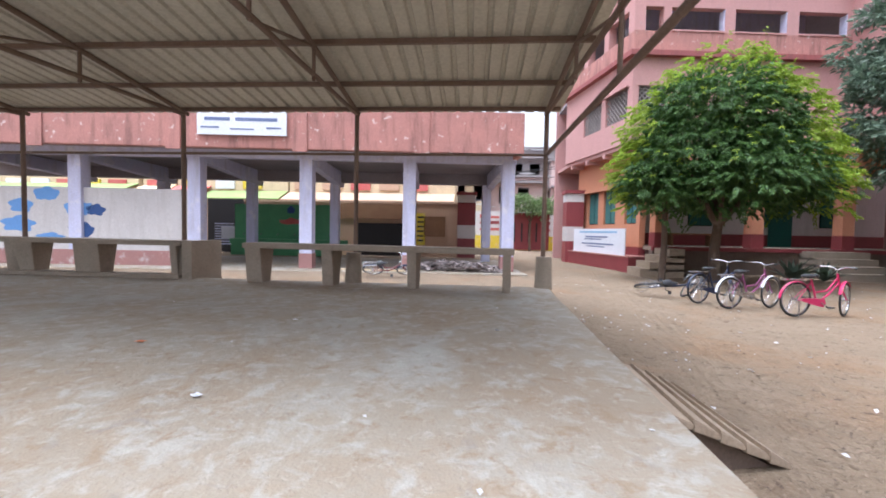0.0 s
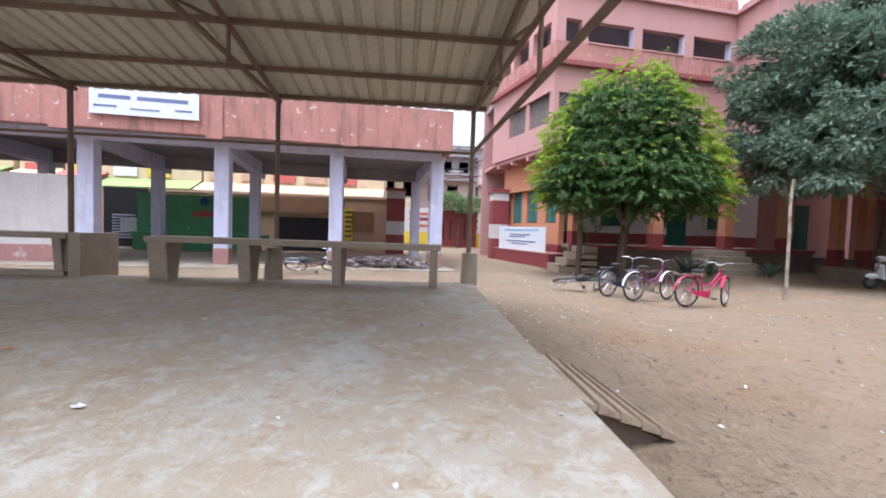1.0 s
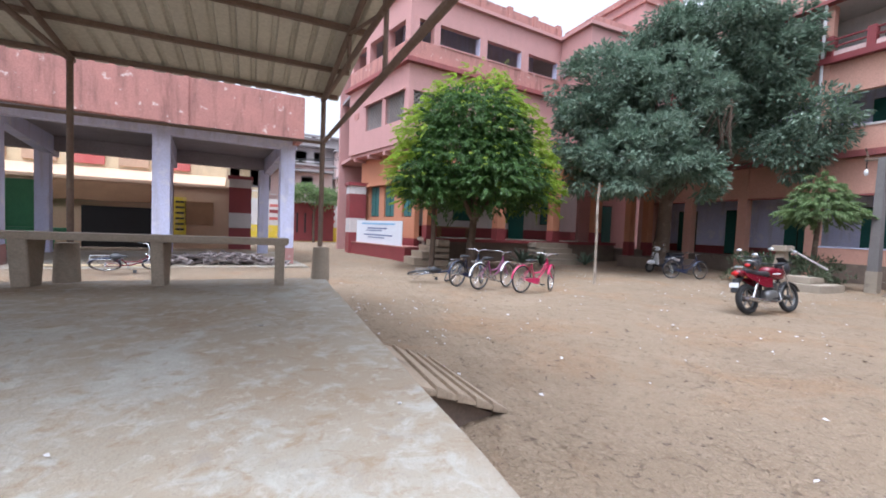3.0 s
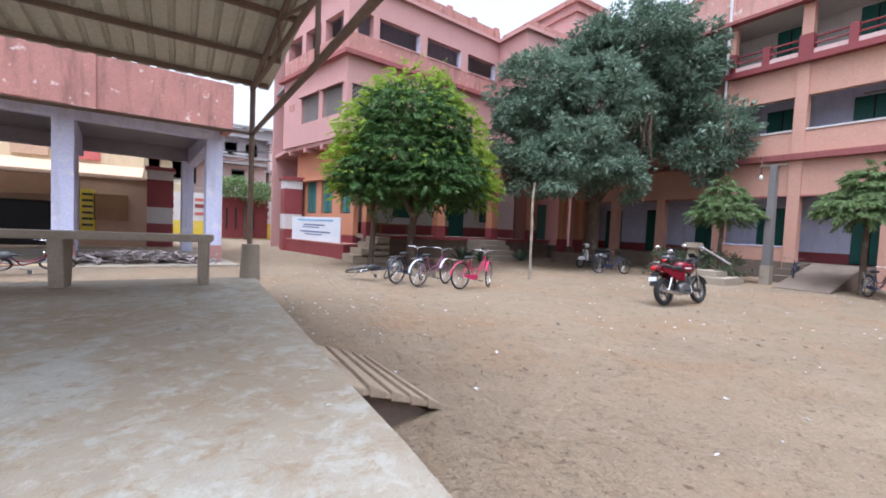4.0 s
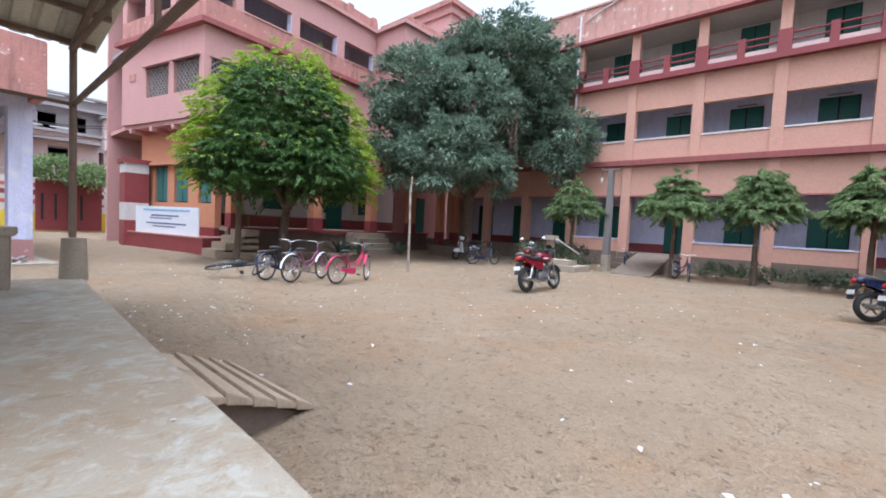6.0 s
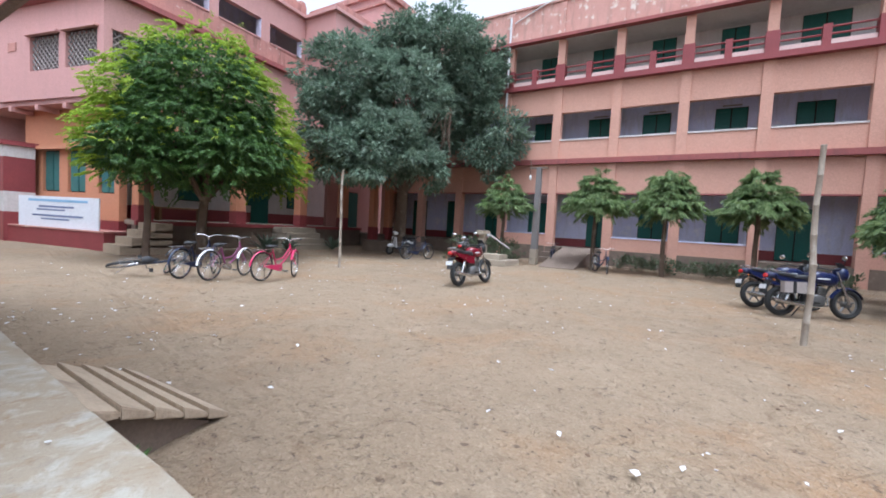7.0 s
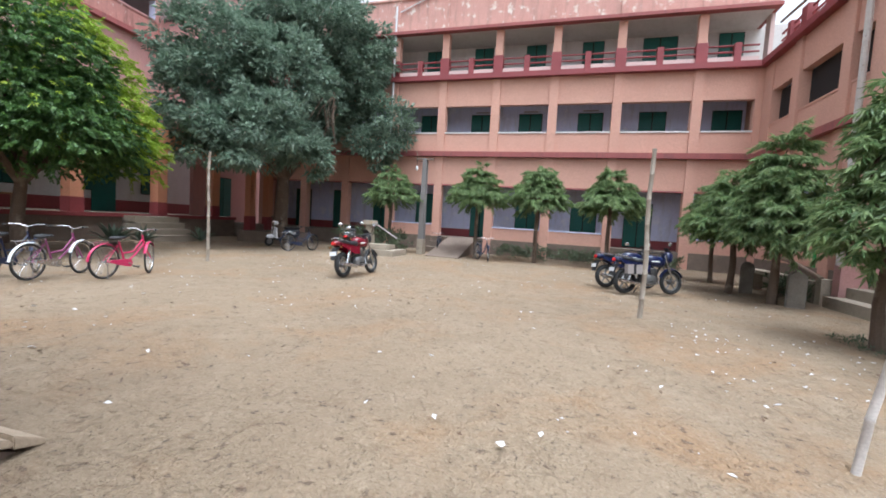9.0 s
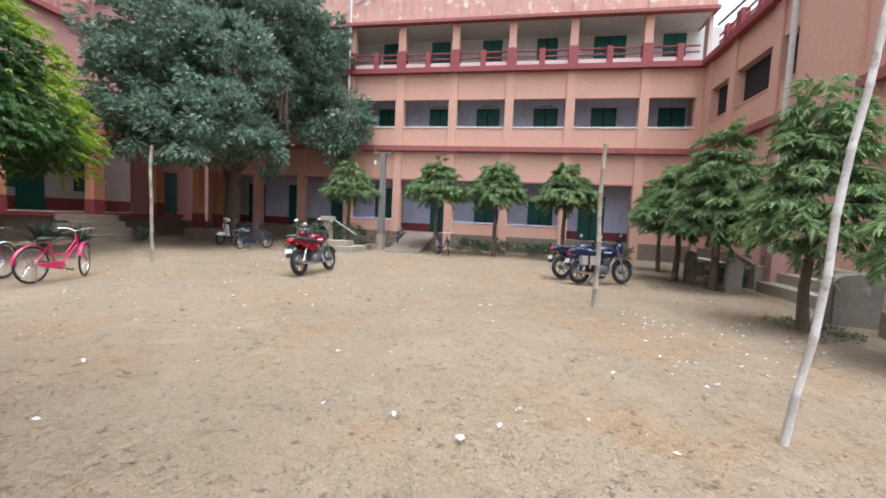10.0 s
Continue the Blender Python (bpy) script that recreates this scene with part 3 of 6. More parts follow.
def make_main_block():
    t = thing("school_block", (FX + 1, 4, 0), 0, "three-storey salmon school block with open galleries and green doors", "building")
    back = FX + 1.5
    ends = PILLARS + [-5.75]
    for i, y in enumerate(PILLARS):
        hw = 0.17
        m = ORANGE
        piece("pillar", m, t, lambda bm: box(bm, FX - 0.07, FX + 0.28, y - hw, y + hw, -0.05, 7.12), bevel=0.01)
        piece("pillar", ORANGE, t, lambda bm: box(bm, FX + 0.0, FX + 0.28, y - 0.15, y + 0.15, 8.06, 9.08))
        piece("baluster_post", MAROON, t, lambda bm: box(bm, FX - 0.06, FX + 0.29, y - 0.19, y + 0.19, 7.33, 8.06), bevel=0.01)
    bx("pillar", ORANGE, t, FX - 0.02, FX + 0.28, -5.75, -5.3, -0.05, 7.12)
    for i, (ya, yb) in enumerate(zip(ends, ends[1:])):
        a, b = ya - 0.17, yb + 0.17
        if i == len(ends) - 2:
            b = -5.3
        bx("spandrel", ORANGE, t, FX, FX + 0.22, b, a, 2.82, 3.98)
        bx("spandrel_lip", REDBAND, t, FX - 0.03, FX + 0.2, b, a, 2.77, 2.82)
        bx("parapet", ORANGE, t, FX, FX + 0.2, b, a, 4.18, 4.94)
        bx("sill", WHITE, t, FX - 0.03, FX + 0.23, b, a, 4.94, 5.0)
        bx("spandrel", ORANGE, t, FX, FX + 0.22, b, a, 6.08, 7.12)
        bx("low_parapet", SKIN_PINK, t, FX + 0.03, FX + 0.2, b, a, 7.32, 7.56)
        mid = (ya + yb) / 2
        piece("baluster_post", MAROON, t, lambda bm: box(bm, FX - 0.02, FX + 0.22, mid - 0.11, mid + 0.11, 7.33, 8.03), bevel=0.01)
        for z in (7.74, 7.96):
            piece("rail", MAROON, t, lambda bm: rod(bm, (FX + 0.1, a, z), (FX + 0.1, b, z), 0.035), smooth=True)
        wy = mid - 0.15 if i % 2 else mid - 0.3
        window_leaf(t, "window", GREEN, back, wy - 0.5, wy + 0.5, 4.9, 6.1, label="dark green shuttered window")
        if i in (4, 5, 6):
            bx("lintel_board", GRILLE, t, back - 0.03, back - 0.002, wy - 0.3, wy + 0.3, 6.16, 6.21)
        wide = 0.42 if i != 7 else 0.62
        window_leaf(t, "door", GREEN, back, mid - 0.2 - wide, mid - 0.2 + wide, 7.36, 9.0, label="dark green double door")
        if i in (0, 1, 2, 3):
            window_leaf(t, "door", GREEN, back, mid - 0.5, mid + 0.4, 0.62, 2.5, label="dark green double door")
        elif i == 4:
            window_leaf(t, "door", GREEN, back, b + 0.05, b + 0.95, 0.62, 2.45, label="dark green double door")
        elif i == 7:
            window_leaf(t, "door", GREEN, back, b + 0.7, b + 1.75, 0.62, 2.45, label="dark green double door")
        else:
            window_leaf(t, "window", GREEN, back, b + 0.15, b + 1.2, 1.1, 2.3, label="dark green shuttered window")
        if i in (3, 5, 6, 8):
            bx("sill_wall", ORANGE, t, FX, FX + 0.2, b, a, -0.05, 1.08)
            bx("sill", LILAC, t, FX - 0.02, FX + 0.22, b, a, 1.08, 1.13)
    bx("slab_band", REDBAND, t, FX - 0.2, FX + 0.25, -5.75, 15.1, 3.98, 4.18)
    bx("balcony_band", MAROON, t, FX - 0.24, FX + 0.3, -5.75, 15.1, 7.12, 7.32)
    bx("floor_slab", CONC, t, FX + 0.25, back + 0.1, -7.5, 15.1, 4.0, 4.17)
    bx("floor_slab", CONC, t, FX + 0.3, back + 0.1, -7.5, 15.1, 7.14, 7.31)
    # Base slab coloured dark for the tree shade that falls on it.
    bx("ground_slab", SHADEBROWNCEM, t, FX - 0.06, back + 0.1, -7.5, 15.1, -0.05, 0.6)
    bx("back_wall", LILAC, t, back, back + 0.2, -7.5, 15.1, 0.6, 7.2)
    bx("back_wall", WHITE, t, back + 0.004, back + 0.2, -7.5, 15.1, 7.2, 9.2)
    bx("dado", MAROON, t, back - 0.006, back, -7.5, 15.1, 0.6, 0.95)
    bx("roof_slab", REDBAND, t, FX - 0.28, back + 0.2, -5.75, 15.1, 9.08, 9.2)
    bx("gallery_ceiling", WHITE, t, FX + 0.0, back + 0.1, -5.6, 15.0, 9.06, 9.076)
    bx("gallery_ceiling", LILAC, t, FX + 0.26, back, -5.5, 15.0, 7.11, 7.136)
    bx("roof_parapet", ROOFBAND, t, FX - 0.1, FX + 0.1, -5.7, 15.1, 9.2, 10.55)
    bx("roof_coping", ROOFBAND, t, FX - 0.16, FX + 0.14, -5.7, 15.1, 10.55, 10.63)
    for y in PILLARS:
        bx("parapet_rib", ROOFBAND, t, FX - 0.15, FX - 0.1, y - 0.12, y + 0.12, 9.2, 10.5, "peeling whitewashed rib")
    bx("end_wall", ORANGE, t, FX + 0.02, back + 0.2, 15.1, 15.3, -0.05, 9.2)
    bx("end_wall", ORANGE, t, FX + 0.28, back, -5.75, -5.55, 0, 7.1)
    bx("end_wall", SKIN_PINK, t, FX + 0.3, FX + 0.7, -5.75, -5.62, 7.32, 9.08)
    p = piece("drain_pipe", WHITEP, t, lambda bm: rod(bm, (FX - 0.16, 8.28, 4.3), (FX - 0.16, 8.28, 10.3), 0.045), "pale plastic drain pipe", smooth=True)
    piece("drain_pipe", WHITEP, t, lambda bm: tube(bm, [(FX - 0.16, 8.1, 10.05), (FX - 0.16, 7.4, 10.35), (FX - 0.16, 6.4, 10.7)], 0.025), "thin white water pipe", smooth=True)
    return t


make_main_block()


def make_side_wing():
    """The wing along x at y = -5.55, seen at a slant."""
    t = thing("side_wing", (8, -6, 0), 0, "two-storey salmon wing with dark gallery openings, meeting the main block", "building")
    yf = -5.55
    y1 = yf - 2.2
    pil = [14.6, 12.2, 8.95, 6.9, 5.0]
    edges = [16.6] + pil
    for x in pil:
        piece("pillar", ORANGE, t, lambda bm: box(bm, x - 0.2, x + 0.2, yf - 0.28, yf + 0.07, -0.05, 7.12), bevel=0.01)
    bx("pillar", ORANGE, t, 16.2, FX - 0.03, yf - 0.28, yf + 0.04, -0.05, 7.12)
    for i, (xa, xb) in enumerate(zip(edges, edges[1:])):
        a, b = xa - (0.2 if i else 0.4), xb + 0.2
        bx("spandrel", ORANGE, t, b, a, yf - 0.22, yf, 2.82, 3.98)
        bx("spandrel", ORANGE, t, b, a, yf - 0.22, yf, 6.15, 7.12)
        bx("parapet", ORANGE, t, b, a, yf - 0.22, yf, 4.18, 5.0)
        bx("sill", ORANGE, t, b, a, yf - 0.25, yf + 0.02, 5.0, 5.05)
        # Flat dark sheet added in each opening for the corridor's deep shade.
        bx("window", DARK, t, b + 0.02, a - 0.02, yf - 0.27, yf - 0.23, 5.05, 6.15, "near-black sheet painted as the shade inside a gallery opening")
        if i in (0, 1, 4, 6):
            bx("sill_wall", ORANGE, t, b, a, yf - 0.22, yf, -0.05, 1.2)
        for z in (7.74, 7.96):
            piece("rail", MAROON, t, lambda bm: rod(bm, (a, yf - 0.1, z), (b, yf - 0.1, z), 0.035), smooth=True)
        bx("baluster_post", MAROON, t, (a + b) / 2 - 0.1, (a + b) / 2 + 0.1, yf - 0.22, yf + 0.02, 7.33, 8.03)
        bx("baluster_post", MAROON, t, b - 0.36, b - 0.02, yf - 0.22, yf + 0.02, 7.33, 8.06)
        w = bx("door", DARK, t, b + 0.3, a - 0.5, y1 + 0.004, y1 + 0.03, 0.6, 2.6, "teal double door")
        bx("leaf", TEAL, w, b + 0.33, (a + b) / 2 - 0.1, y1 + 0.03, y1 + 0.06, 0.62, 2.55)
        bx("leaf", TEAL, w, (a + b) / 2 - 0.08, a - 0.53, y1 + 0.03, y1 + 0.06, 0.62, 2.55)
    bx("slab_band", REDBAND, t, 11.15, FX - 0.21, yf - 0.3, yf + 0.2, 3.98, 4.18)
    bx("slab_band", REDBAND, t, 4.8, 9.1, yf - 0.3, yf + 0.2, 3.98, 4.18)
    bx("balcony_band", MAROON, t, 4.8, FX - 0.25, yf - 0.3, yf + 0.24, 7.12, 7.32)
    bx("low_parapet", SKIN_PINK, t, 4.8, FX - 0.3, yf - 0.2, yf - 0.02, 7.325, 7.56)
    bx("floor_slab", CONC, t, 4.8, FX, y1, yf - 0.3, 4.0, 4.17)
    bx("roof_slab", CONC, t, 4.8, FX, y1, yf - 0.3, 7.14, 7.31)
    # The wing's base carries tree shade in its colour too.
    bx("ground_slab", SHADEBROWNCEM, t, 4.8, FX - 0.08, y1, yf + 0.03, -0.05, 0.6)
    bx("back_wall", LILAC, t, 4.8, FX, y1 - 0.2, y1, 0.6, 7.1)
    bx("inner_end_wall", LILAC, t, FX + 0.3, FX + 0.5, y1, -5.78, 0, 7.1)
    bx("end_wall", ORANGE, t, 4.6, 4.8, y1, yf, 0, 7.3)
    bx("stair_tower", ORANGE, t, 9.15, 11.1, yf - 0.2, yf + 0.16, -0.05, 9.4, "blank salmon wall of the stair tower with damp stains")
    piece("drain_pipe", PALEPOLE, t, lambda bm: rod(bm, (11.15, yf + 0.26, 0.3), (11.15, yf + 0.26, 9.4), 0.07), "flaking whitewashed drain pipe", smooth=True)
    piece("bracket_pole", STEEL, t, lambda bm: rod(bm, (15.2, yf + 0.35, 7.9), (11.5, yf + 0.3, 7.75), 0.035), "long steel pole lying along the balcony edge")
    bx("door_frame", BRIGHTGREEN, t, 12.62, 12.74, yf - 0.02, yf + 0.03, 0.6, 2.75, "bright green painted door frame")
    for k in range(3):
        bx("step", CEMENT, t, 7.3, 9.6, yf + 0.03, yf + 1.25 - 0.36 * k, -0.04 if k == 0 else 0.2 * k, 0.2 * (k + 1))
    bx("step_cheek", PINK, t, 9.62, 9.85, yf + 0.03, yf + 1.0, -0.04, 0.8)


make_side_wing()


# ---- pink corner block ----
C0 = Vector((4.5, 14.75))
LEFT_END = Vector((3.43, 19.5))
RIGHT_END = Vector((11.75, 15.5))


def along(p, q, u):
    return tuple(p + (q - p).normalized() * u)


def lattice(parent, p, q, out, z0, z1, n, label):
    """A window with a dark back and crossing diagonal bars, in an opening from p to q."""
    w = piece("window", MESHBACK, parent, lambda bm: strip(bm, p, q, out - 0.12, 0.04, z0, z1), label)
    d = (Vector(q) - Vector(p))
    ln = d.length
    d.normalize()
    r = Vector((d.y, -d.x)) * out
    h = z1 - z0

    def bar(u0, v0, u1, v1):
        a, b = Vector(p) + d * u0 + r, Vector(p) + d * u1 + r
        piece("lattice_bar", GRILLE, w, lambda bm: rod(bm, (a.x, a.y, z0 + v0), (b.x, b.y, z0 + v1), 0.022, n=4))
    step = (ln + h) / n
    for k in range(1, n):
        g = k * step
        bar(max(0, g - h), min(h, g), min(ln, g), max(0, g - ln))
        bar(max(0, g - h), h - min(h, g), min(ln, g), h - max(0, g - ln))
    return w


def make_corner_block():
    t = thing("corner_block", (8, 17, 0), 0, "three-storey pink school wing with jutting upper floors and lattice windows", "building")
    L, R = LEFT_END, RIGHT_END

    def lw(name, m, u0, u1, z0, z1, out=0.0, thick=0.22, label=""):
        return piece(name, m, t, lambda bm: strip(bm, along(L, C0, u0), along(L, C0, u1), out, thick, z0, z1), label)

    def rw(name, m, u0, u1, z0, z1, out=0.0, thick=0.22, label=""):
        return piece(name, m, t, lambda bm: strip(bm, along(C0, R, u0), along(C0, R, u1), out, thick, z0, z1), label)
    ll, lr = (C0 - L).length, (R - C0).length
    # first floor
    w1, w2 = (1.6, 2.95), (3.25, 4.6)
    lw("wall", PINK, 0, ll, 4.27, 5.1)
    lw("wall", PINK, 0, ll, 6.1, 7.0)
    for a, b in ((0, w1[0]), (w1[1], w2[0]), (w2[1], ll)):
        lw("wall", PINK, a, b, 5.1, 6.1)
    for a, b in (w1, w2):
        lattice(t, along(L, C0, a), along(L, C0, b), -0.08, 5.1, 6.1, 13, "grey diagonal lattice screen")
        lw("window_hood", PINK, a - 0.08, b + 0.08, 6.1, 6.16, 0.12, 0.2)
    lw("vent", PINK_OLD, 0.55, 0.95, 5.75, 6.0, 0.02, 0.1)
    rw("wall", PINK, 0, lr, 4.27, 5.1)
    rw("wall", PINK, 0, lr, 6.1, 7.0)
    rw("wall", PINK, 0, 0.15, 5.1, 6.1)
    lattice(t, along(C0, R, 0.15), along(C0, R, 1.1), -0.08, 5.1, 6.1, 11, "grey diagonal lattice screen")
    rw("wall", PINK, 1.1, lr, 5.1, 6.1)
    # red ledge
    piece("ledge", REDBAND, t, lambda bm: strip(bm, along(L, C0, -0.15), along(L, C0, ll + 0.18), 0.2, 0.5, 7.0, 7.16))
    piece("ledge", REDBAND, t, lambda bm: strip(bm, along(C0, R, -0.15), tuple(R), 0.196, 0.5, 7.004, 7.164))
    # second floor gallery
    lw("parapet", PINK_OLD, 0, ll, 7.16, 7.85)
    rw("parapet", PINK_OLD, 0, lr, 7.16, 7.85)
    rw("wall", PINK, 0, lr, 8.62, 9.55)
    lw("wall", PINK, 0, ll, 8.62, 9.55)
    for a, b in ((0, 0.35), (0.95, 1.2), (2.98, 3.32), (5.06, 5.45), (7.1, lr)):
        rw("pier", PINK, a, b, 7.85, 8.62, 0.0, 0.3)
    for a in (0, 1.5, 3.0, ll - 0.35):
        lw("pier", PINK, a, a + 0.3, 7.85, 8.62, 0.0, 0.3)
    for a, b in ((1.2, 2.98), (3.32, 5.06), (5.45, 7.1)):
        rw("jamb", LILAC, b - 0.02, b + 0.004, 7.85, 8.6, -0.02, 0.25)
        rw("sill", PINK, a, b, 7.85, 7.9, 0.03, 0.27)
        rw("door", GREEN, b - 1.2, b - 0.5, 7.2, 8.5, -1.75, 0.05, "dark green door in the gallery")
    rw("gallery_wall", LILAC, 0.6, lr, 7.16, 9.5, -1.8, 0.2)
    rw("cornice", PINK, -0.1, lr, 9.55, 9.68, 0.14, 0.4)
    lw("cornice", PINK, -0.1, ll + 0.1, 9.554, 9.684, 0.14, 0.4)
    rw("roof_parapet", PINK_OLD, 0, lr, 9.684, 10.1, 0, 0.15)
    lw("roof_parapet", PINK_OLD, 0, ll, 9.684, 10.1, 0, 0.15)
    for k in range(6):
        rw("parapet_post", PINK_OLD, 0.2 + k * 1.35, 0.45 + k * 1.35, 9.684, 10.2, 0.03, 0.2)
    # floors and far sides close the block
    far = Vector((11.75, 21.5))
    quad = [tuple(C0 + Vector((0.02, 0.12))), (11.75, 15.6), (17.2, 21.5), (3.5, 21.5), tuple(L + Vector((0.1, 0)))]
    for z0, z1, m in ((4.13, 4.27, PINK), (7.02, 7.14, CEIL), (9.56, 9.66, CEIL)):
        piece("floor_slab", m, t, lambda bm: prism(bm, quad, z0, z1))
    bx("back_wall", PINK, t, 3.4, 17.4, 21.5, 21.7, 0, 9.6)
    # brackets under the jutting floor
    for u in (0.5, 1.8, 3.1, 4.3):
        piece("bracket", PINK, t, lambda bm: strip(bm, along(L, C0, u), along(L, C0, u + 0.14), -0.02, 0.55, 3.98, 4.13))
    # ground floor
    g0, g1 = L + Vector((0.62, 0.0)), C0 + Vector((0.52, 0.35))
    gl = (g1 - g0).length

    def gw(name, m, u0, u1, z0, z1, out=0.0, thick=0.22, label=""):
        return piece(name, m, t, lambda bm: strip(bm, along(g0, g1, u0), along(g0, g1, u1), out, thick, z0, z1), label)
    gw("wall", TERRA, 0, gl, 3.0, 4.13)
    gw("wall_ledge", TERRA, -0.2, gl + 0.2, 2.9, 3.0, 0.18, 0.45)
    gw("wall", TERRA, 0, gl, 0.8, 1.6)
    gw("dado", MAROON, -0.005, gl + 0.005, -0.05, 0.8, 0.012, 0.24)
    wins = ((0.9, 1.75), (2.15, 3.0), (3.6, 4.3))
    last = 0
    for a, b in wins:
        gw("wall", TERRA, last, a, 1.6, 2.9)
        last = b
        w = gw("window", DARK, a, b, 1.6, 2.9, -0.12, 0.05, "teal shuttered window")
        for k in range(2):
            m0 = a + (b - a) * k / 2
            leaf = piece("leaf", TEAL, w, lambda bm: strip(bm, along(g0, g1, m0 + 0.03), along(g0, g1, m0 + (b - a) / 2 - 0.03), -0.07, 0.04, 1.64, 2.86))
            for z in (1.9, 2.2, 2.5):
                piece("rail", TEAL, leaf, lambda bm: strip(bm, along(g0, g1, m0 + 0.05), along(g0, g1, m0 + (b - a) / 2 - 0.05), -0.055, 0.014, z, z + 0.1))
    gw("wall", TERRA, last, gl, 1.6, 2.9)
    gw("plinth", MAROON, 0.5, gl + 0.6, -0.05, 0.48, 0.75, 0.9)
    gw("plinth_top", PINK_OLD, 0.5, gl + 0.6, 0.48, 0.52, 0.77, 0.92)
    # veranda along the long side
    vz = 0.86
    h0, h1 = C0 + Vector((0.5, 0.3)), Vector((15.2, 16.1))
    piece("veranda_floor", CONC, t, lambda bm: prism(bm, [(5.1, 14.25), (15.3, 15.2), (16.8, 18.0), (5.4, 18.0)], vz - 0.12, vz))
    piece("veranda_wall", SHADEBROWNCEM, t, lambda bm: strip(bm, (5.15, 14.3), (15.3, 15.25), 0, 0.25, -0.05, vz - 0.12), "bare brick-and-cement veranda base")
    piece("veranda_edge", MAROON, t, lambda bm: strip(bm, (5.1, 14.22), (15.3, 15.17), 0.02, 0.1, vz - 0.12, vz + 0.004))
    piece("inner_wall", WHITE, t, lambda bm: strip(bm, (5.4, 17.2), (16.5, 18.0), 0, 0.2, vz, 4.1))
    piece("inner_dado", MAROON, t, lambda bm: strip(bm, (5.4, 17.19), (16.5, 17.99), 0.008, 0.02, vz, vz + 0.45))
    for u in (2.3, 4.6, 7.4):
        w = piece("window", DARK, t, lambda bm: strip(bm, along(Vector((5.4, 17.2)), Vector((16.5, 18.0)), u), along(Vector((5.4, 17.2)), Vector((16.5, 18.0)), u + 0.95), 0.012, 0.03, vz + 0.75, vz + 1.9), "green shuttered window")
        for k in (0, 1):
            piece("leaf", GREEN, w, lambda bm: strip(bm, along(Vector((5.4, 17.2)), Vector((16.5, 18.0)), u + 0.03 + 0.46 * k), along(Vector((5.4, 17.2)), Vector((16.5, 18.0)), u + 0.46 + 0.46 * k), 0.05, 0.036, vz + 0.78, vz + 1.87))
    for u in (0.05, 3.2, 6.2, 8.9):
        piece("pillar", TERRA, t, lambda bm: strip(bm, along(Vector((5.2, 14.42)), Vector((15.3, 15.37)), u), along(Vector((5.2, 14.42)), Vector((15.3, 15.37)), u + 0.4), 0, 0.35, vz, 4.13))
        piece("pillar_base", MAROON, t, lambda bm: strip(bm, along(Vector((5.2, 14.42)), Vector((15.3, 15.37)), u - 0.01), along(Vector((5.2, 14.42)), Vector((15.3, 15.37)), u + 0.41), 0.01, 0.37, vz, vz + 0.45))
    piece("veranda_beam", TERRA, t, lambda bm: strip(bm, (5.15, 14.45), (15.3, 15.4), 0, 0.3, 3.3, 4.13))
    w = piece("door", GREEN, t, lambda bm: strip(bm, (10.8, 17.55), (11.7, 17.61), 0.012, 0.03, vz, vz + 2.0), "open green door")
    for k in range(4):
        bx("step", RAMPCEM, t, 4.35 + 0.27 * k, 5.6, 13.2, 14.22, -0.04 + 0.2 * k, 0.2 * (k + 1) + 0.02)
    # jutting bay and stair tower at the inner corner
    bx("bay", PINK, t, 11.74, 12.12, 13.9, 15.7, 4.2, 9.55)
    bx("bay", PINK, t, 11.74, 14.4, 13.7, 13.9, 4.2, 9.55)
    bx("bay_floor", PINK, t, 11.9, FX - 0.3, 13.72, 15.5, 4.1, 4.2)
    bx("bay", PINK, t, 14.4, FX - 0.3, 13.9, 14.1, 4.2, 9.55)
    bx("bay_roof", PINK, t, 11.9, FX - 0.3, 13.72, 17, 9.42, 9.55)
    lattice(t, (11.74, 15.3), (11.74, 14.3), 0.13, 7.9, 8.6, 10, "dark lattice vent in the bay")
    bx("cornice", PINK, t, 11.6, 14.55, 13.56, 15.5, 9.555, 9.69)
    bx("roof_parapet", PINK_OLD, t, 11.9, 14.4, 13.7, 13.85, 9.69, 9.98)
    bx("roof_parapet", PINK_OLD, t, 11.9, 12.05, 13.86, 15.5, 9.69, 9.98)
    bx("stair_tower", PINK, t, 15.2, 17.3, 14.2, 17.6, 9.0, 12.0)
    bx("tower_band", PINK_OLD, t, 15.1, 17.4, 14.1, 17.7, 11.55, 11.65)
    bx("tower_cap", PINK_OLD, t, 15.05, 17.45, 14.05, 17.75, 12.0, 12.25)
    bx("corner_wall", PINK, t, 14.2, 20.0, 16.5, 16.7, 0, 4.6)
    # Corner floor has the corner's shade in its dark brown.
    bx("corner_floor", SHADEBROWNCEM, t, 15.35, FX - 0.08, 14.5, 16.5, -0.05, 0.6)
    w = bx("door", DARK, t, 15.3, 16.3, 16.46, 16.496, 0.6, 2.7, "dark green double door in the shaded corner")
    for k in (0, 1):
        bx("leaf", GREEN, w, 15.33 + 0.48 * k, 15.79 + 0.48 * k, 16.42, 16.458, 0.62, 2.66)
    for x in (15.2, 16.35):
        piece("pillar", TERRA, t, lambda bm: box(bm, x, x + 0.34, 14.3, 14.62, -0.05, 4.1), bevel=0.01)
        bx("pillar_base", MAROON, t, x - 0.01, x + 0.35, 14.29, 14.63, -0.05, 0.95)


make_corner_block()


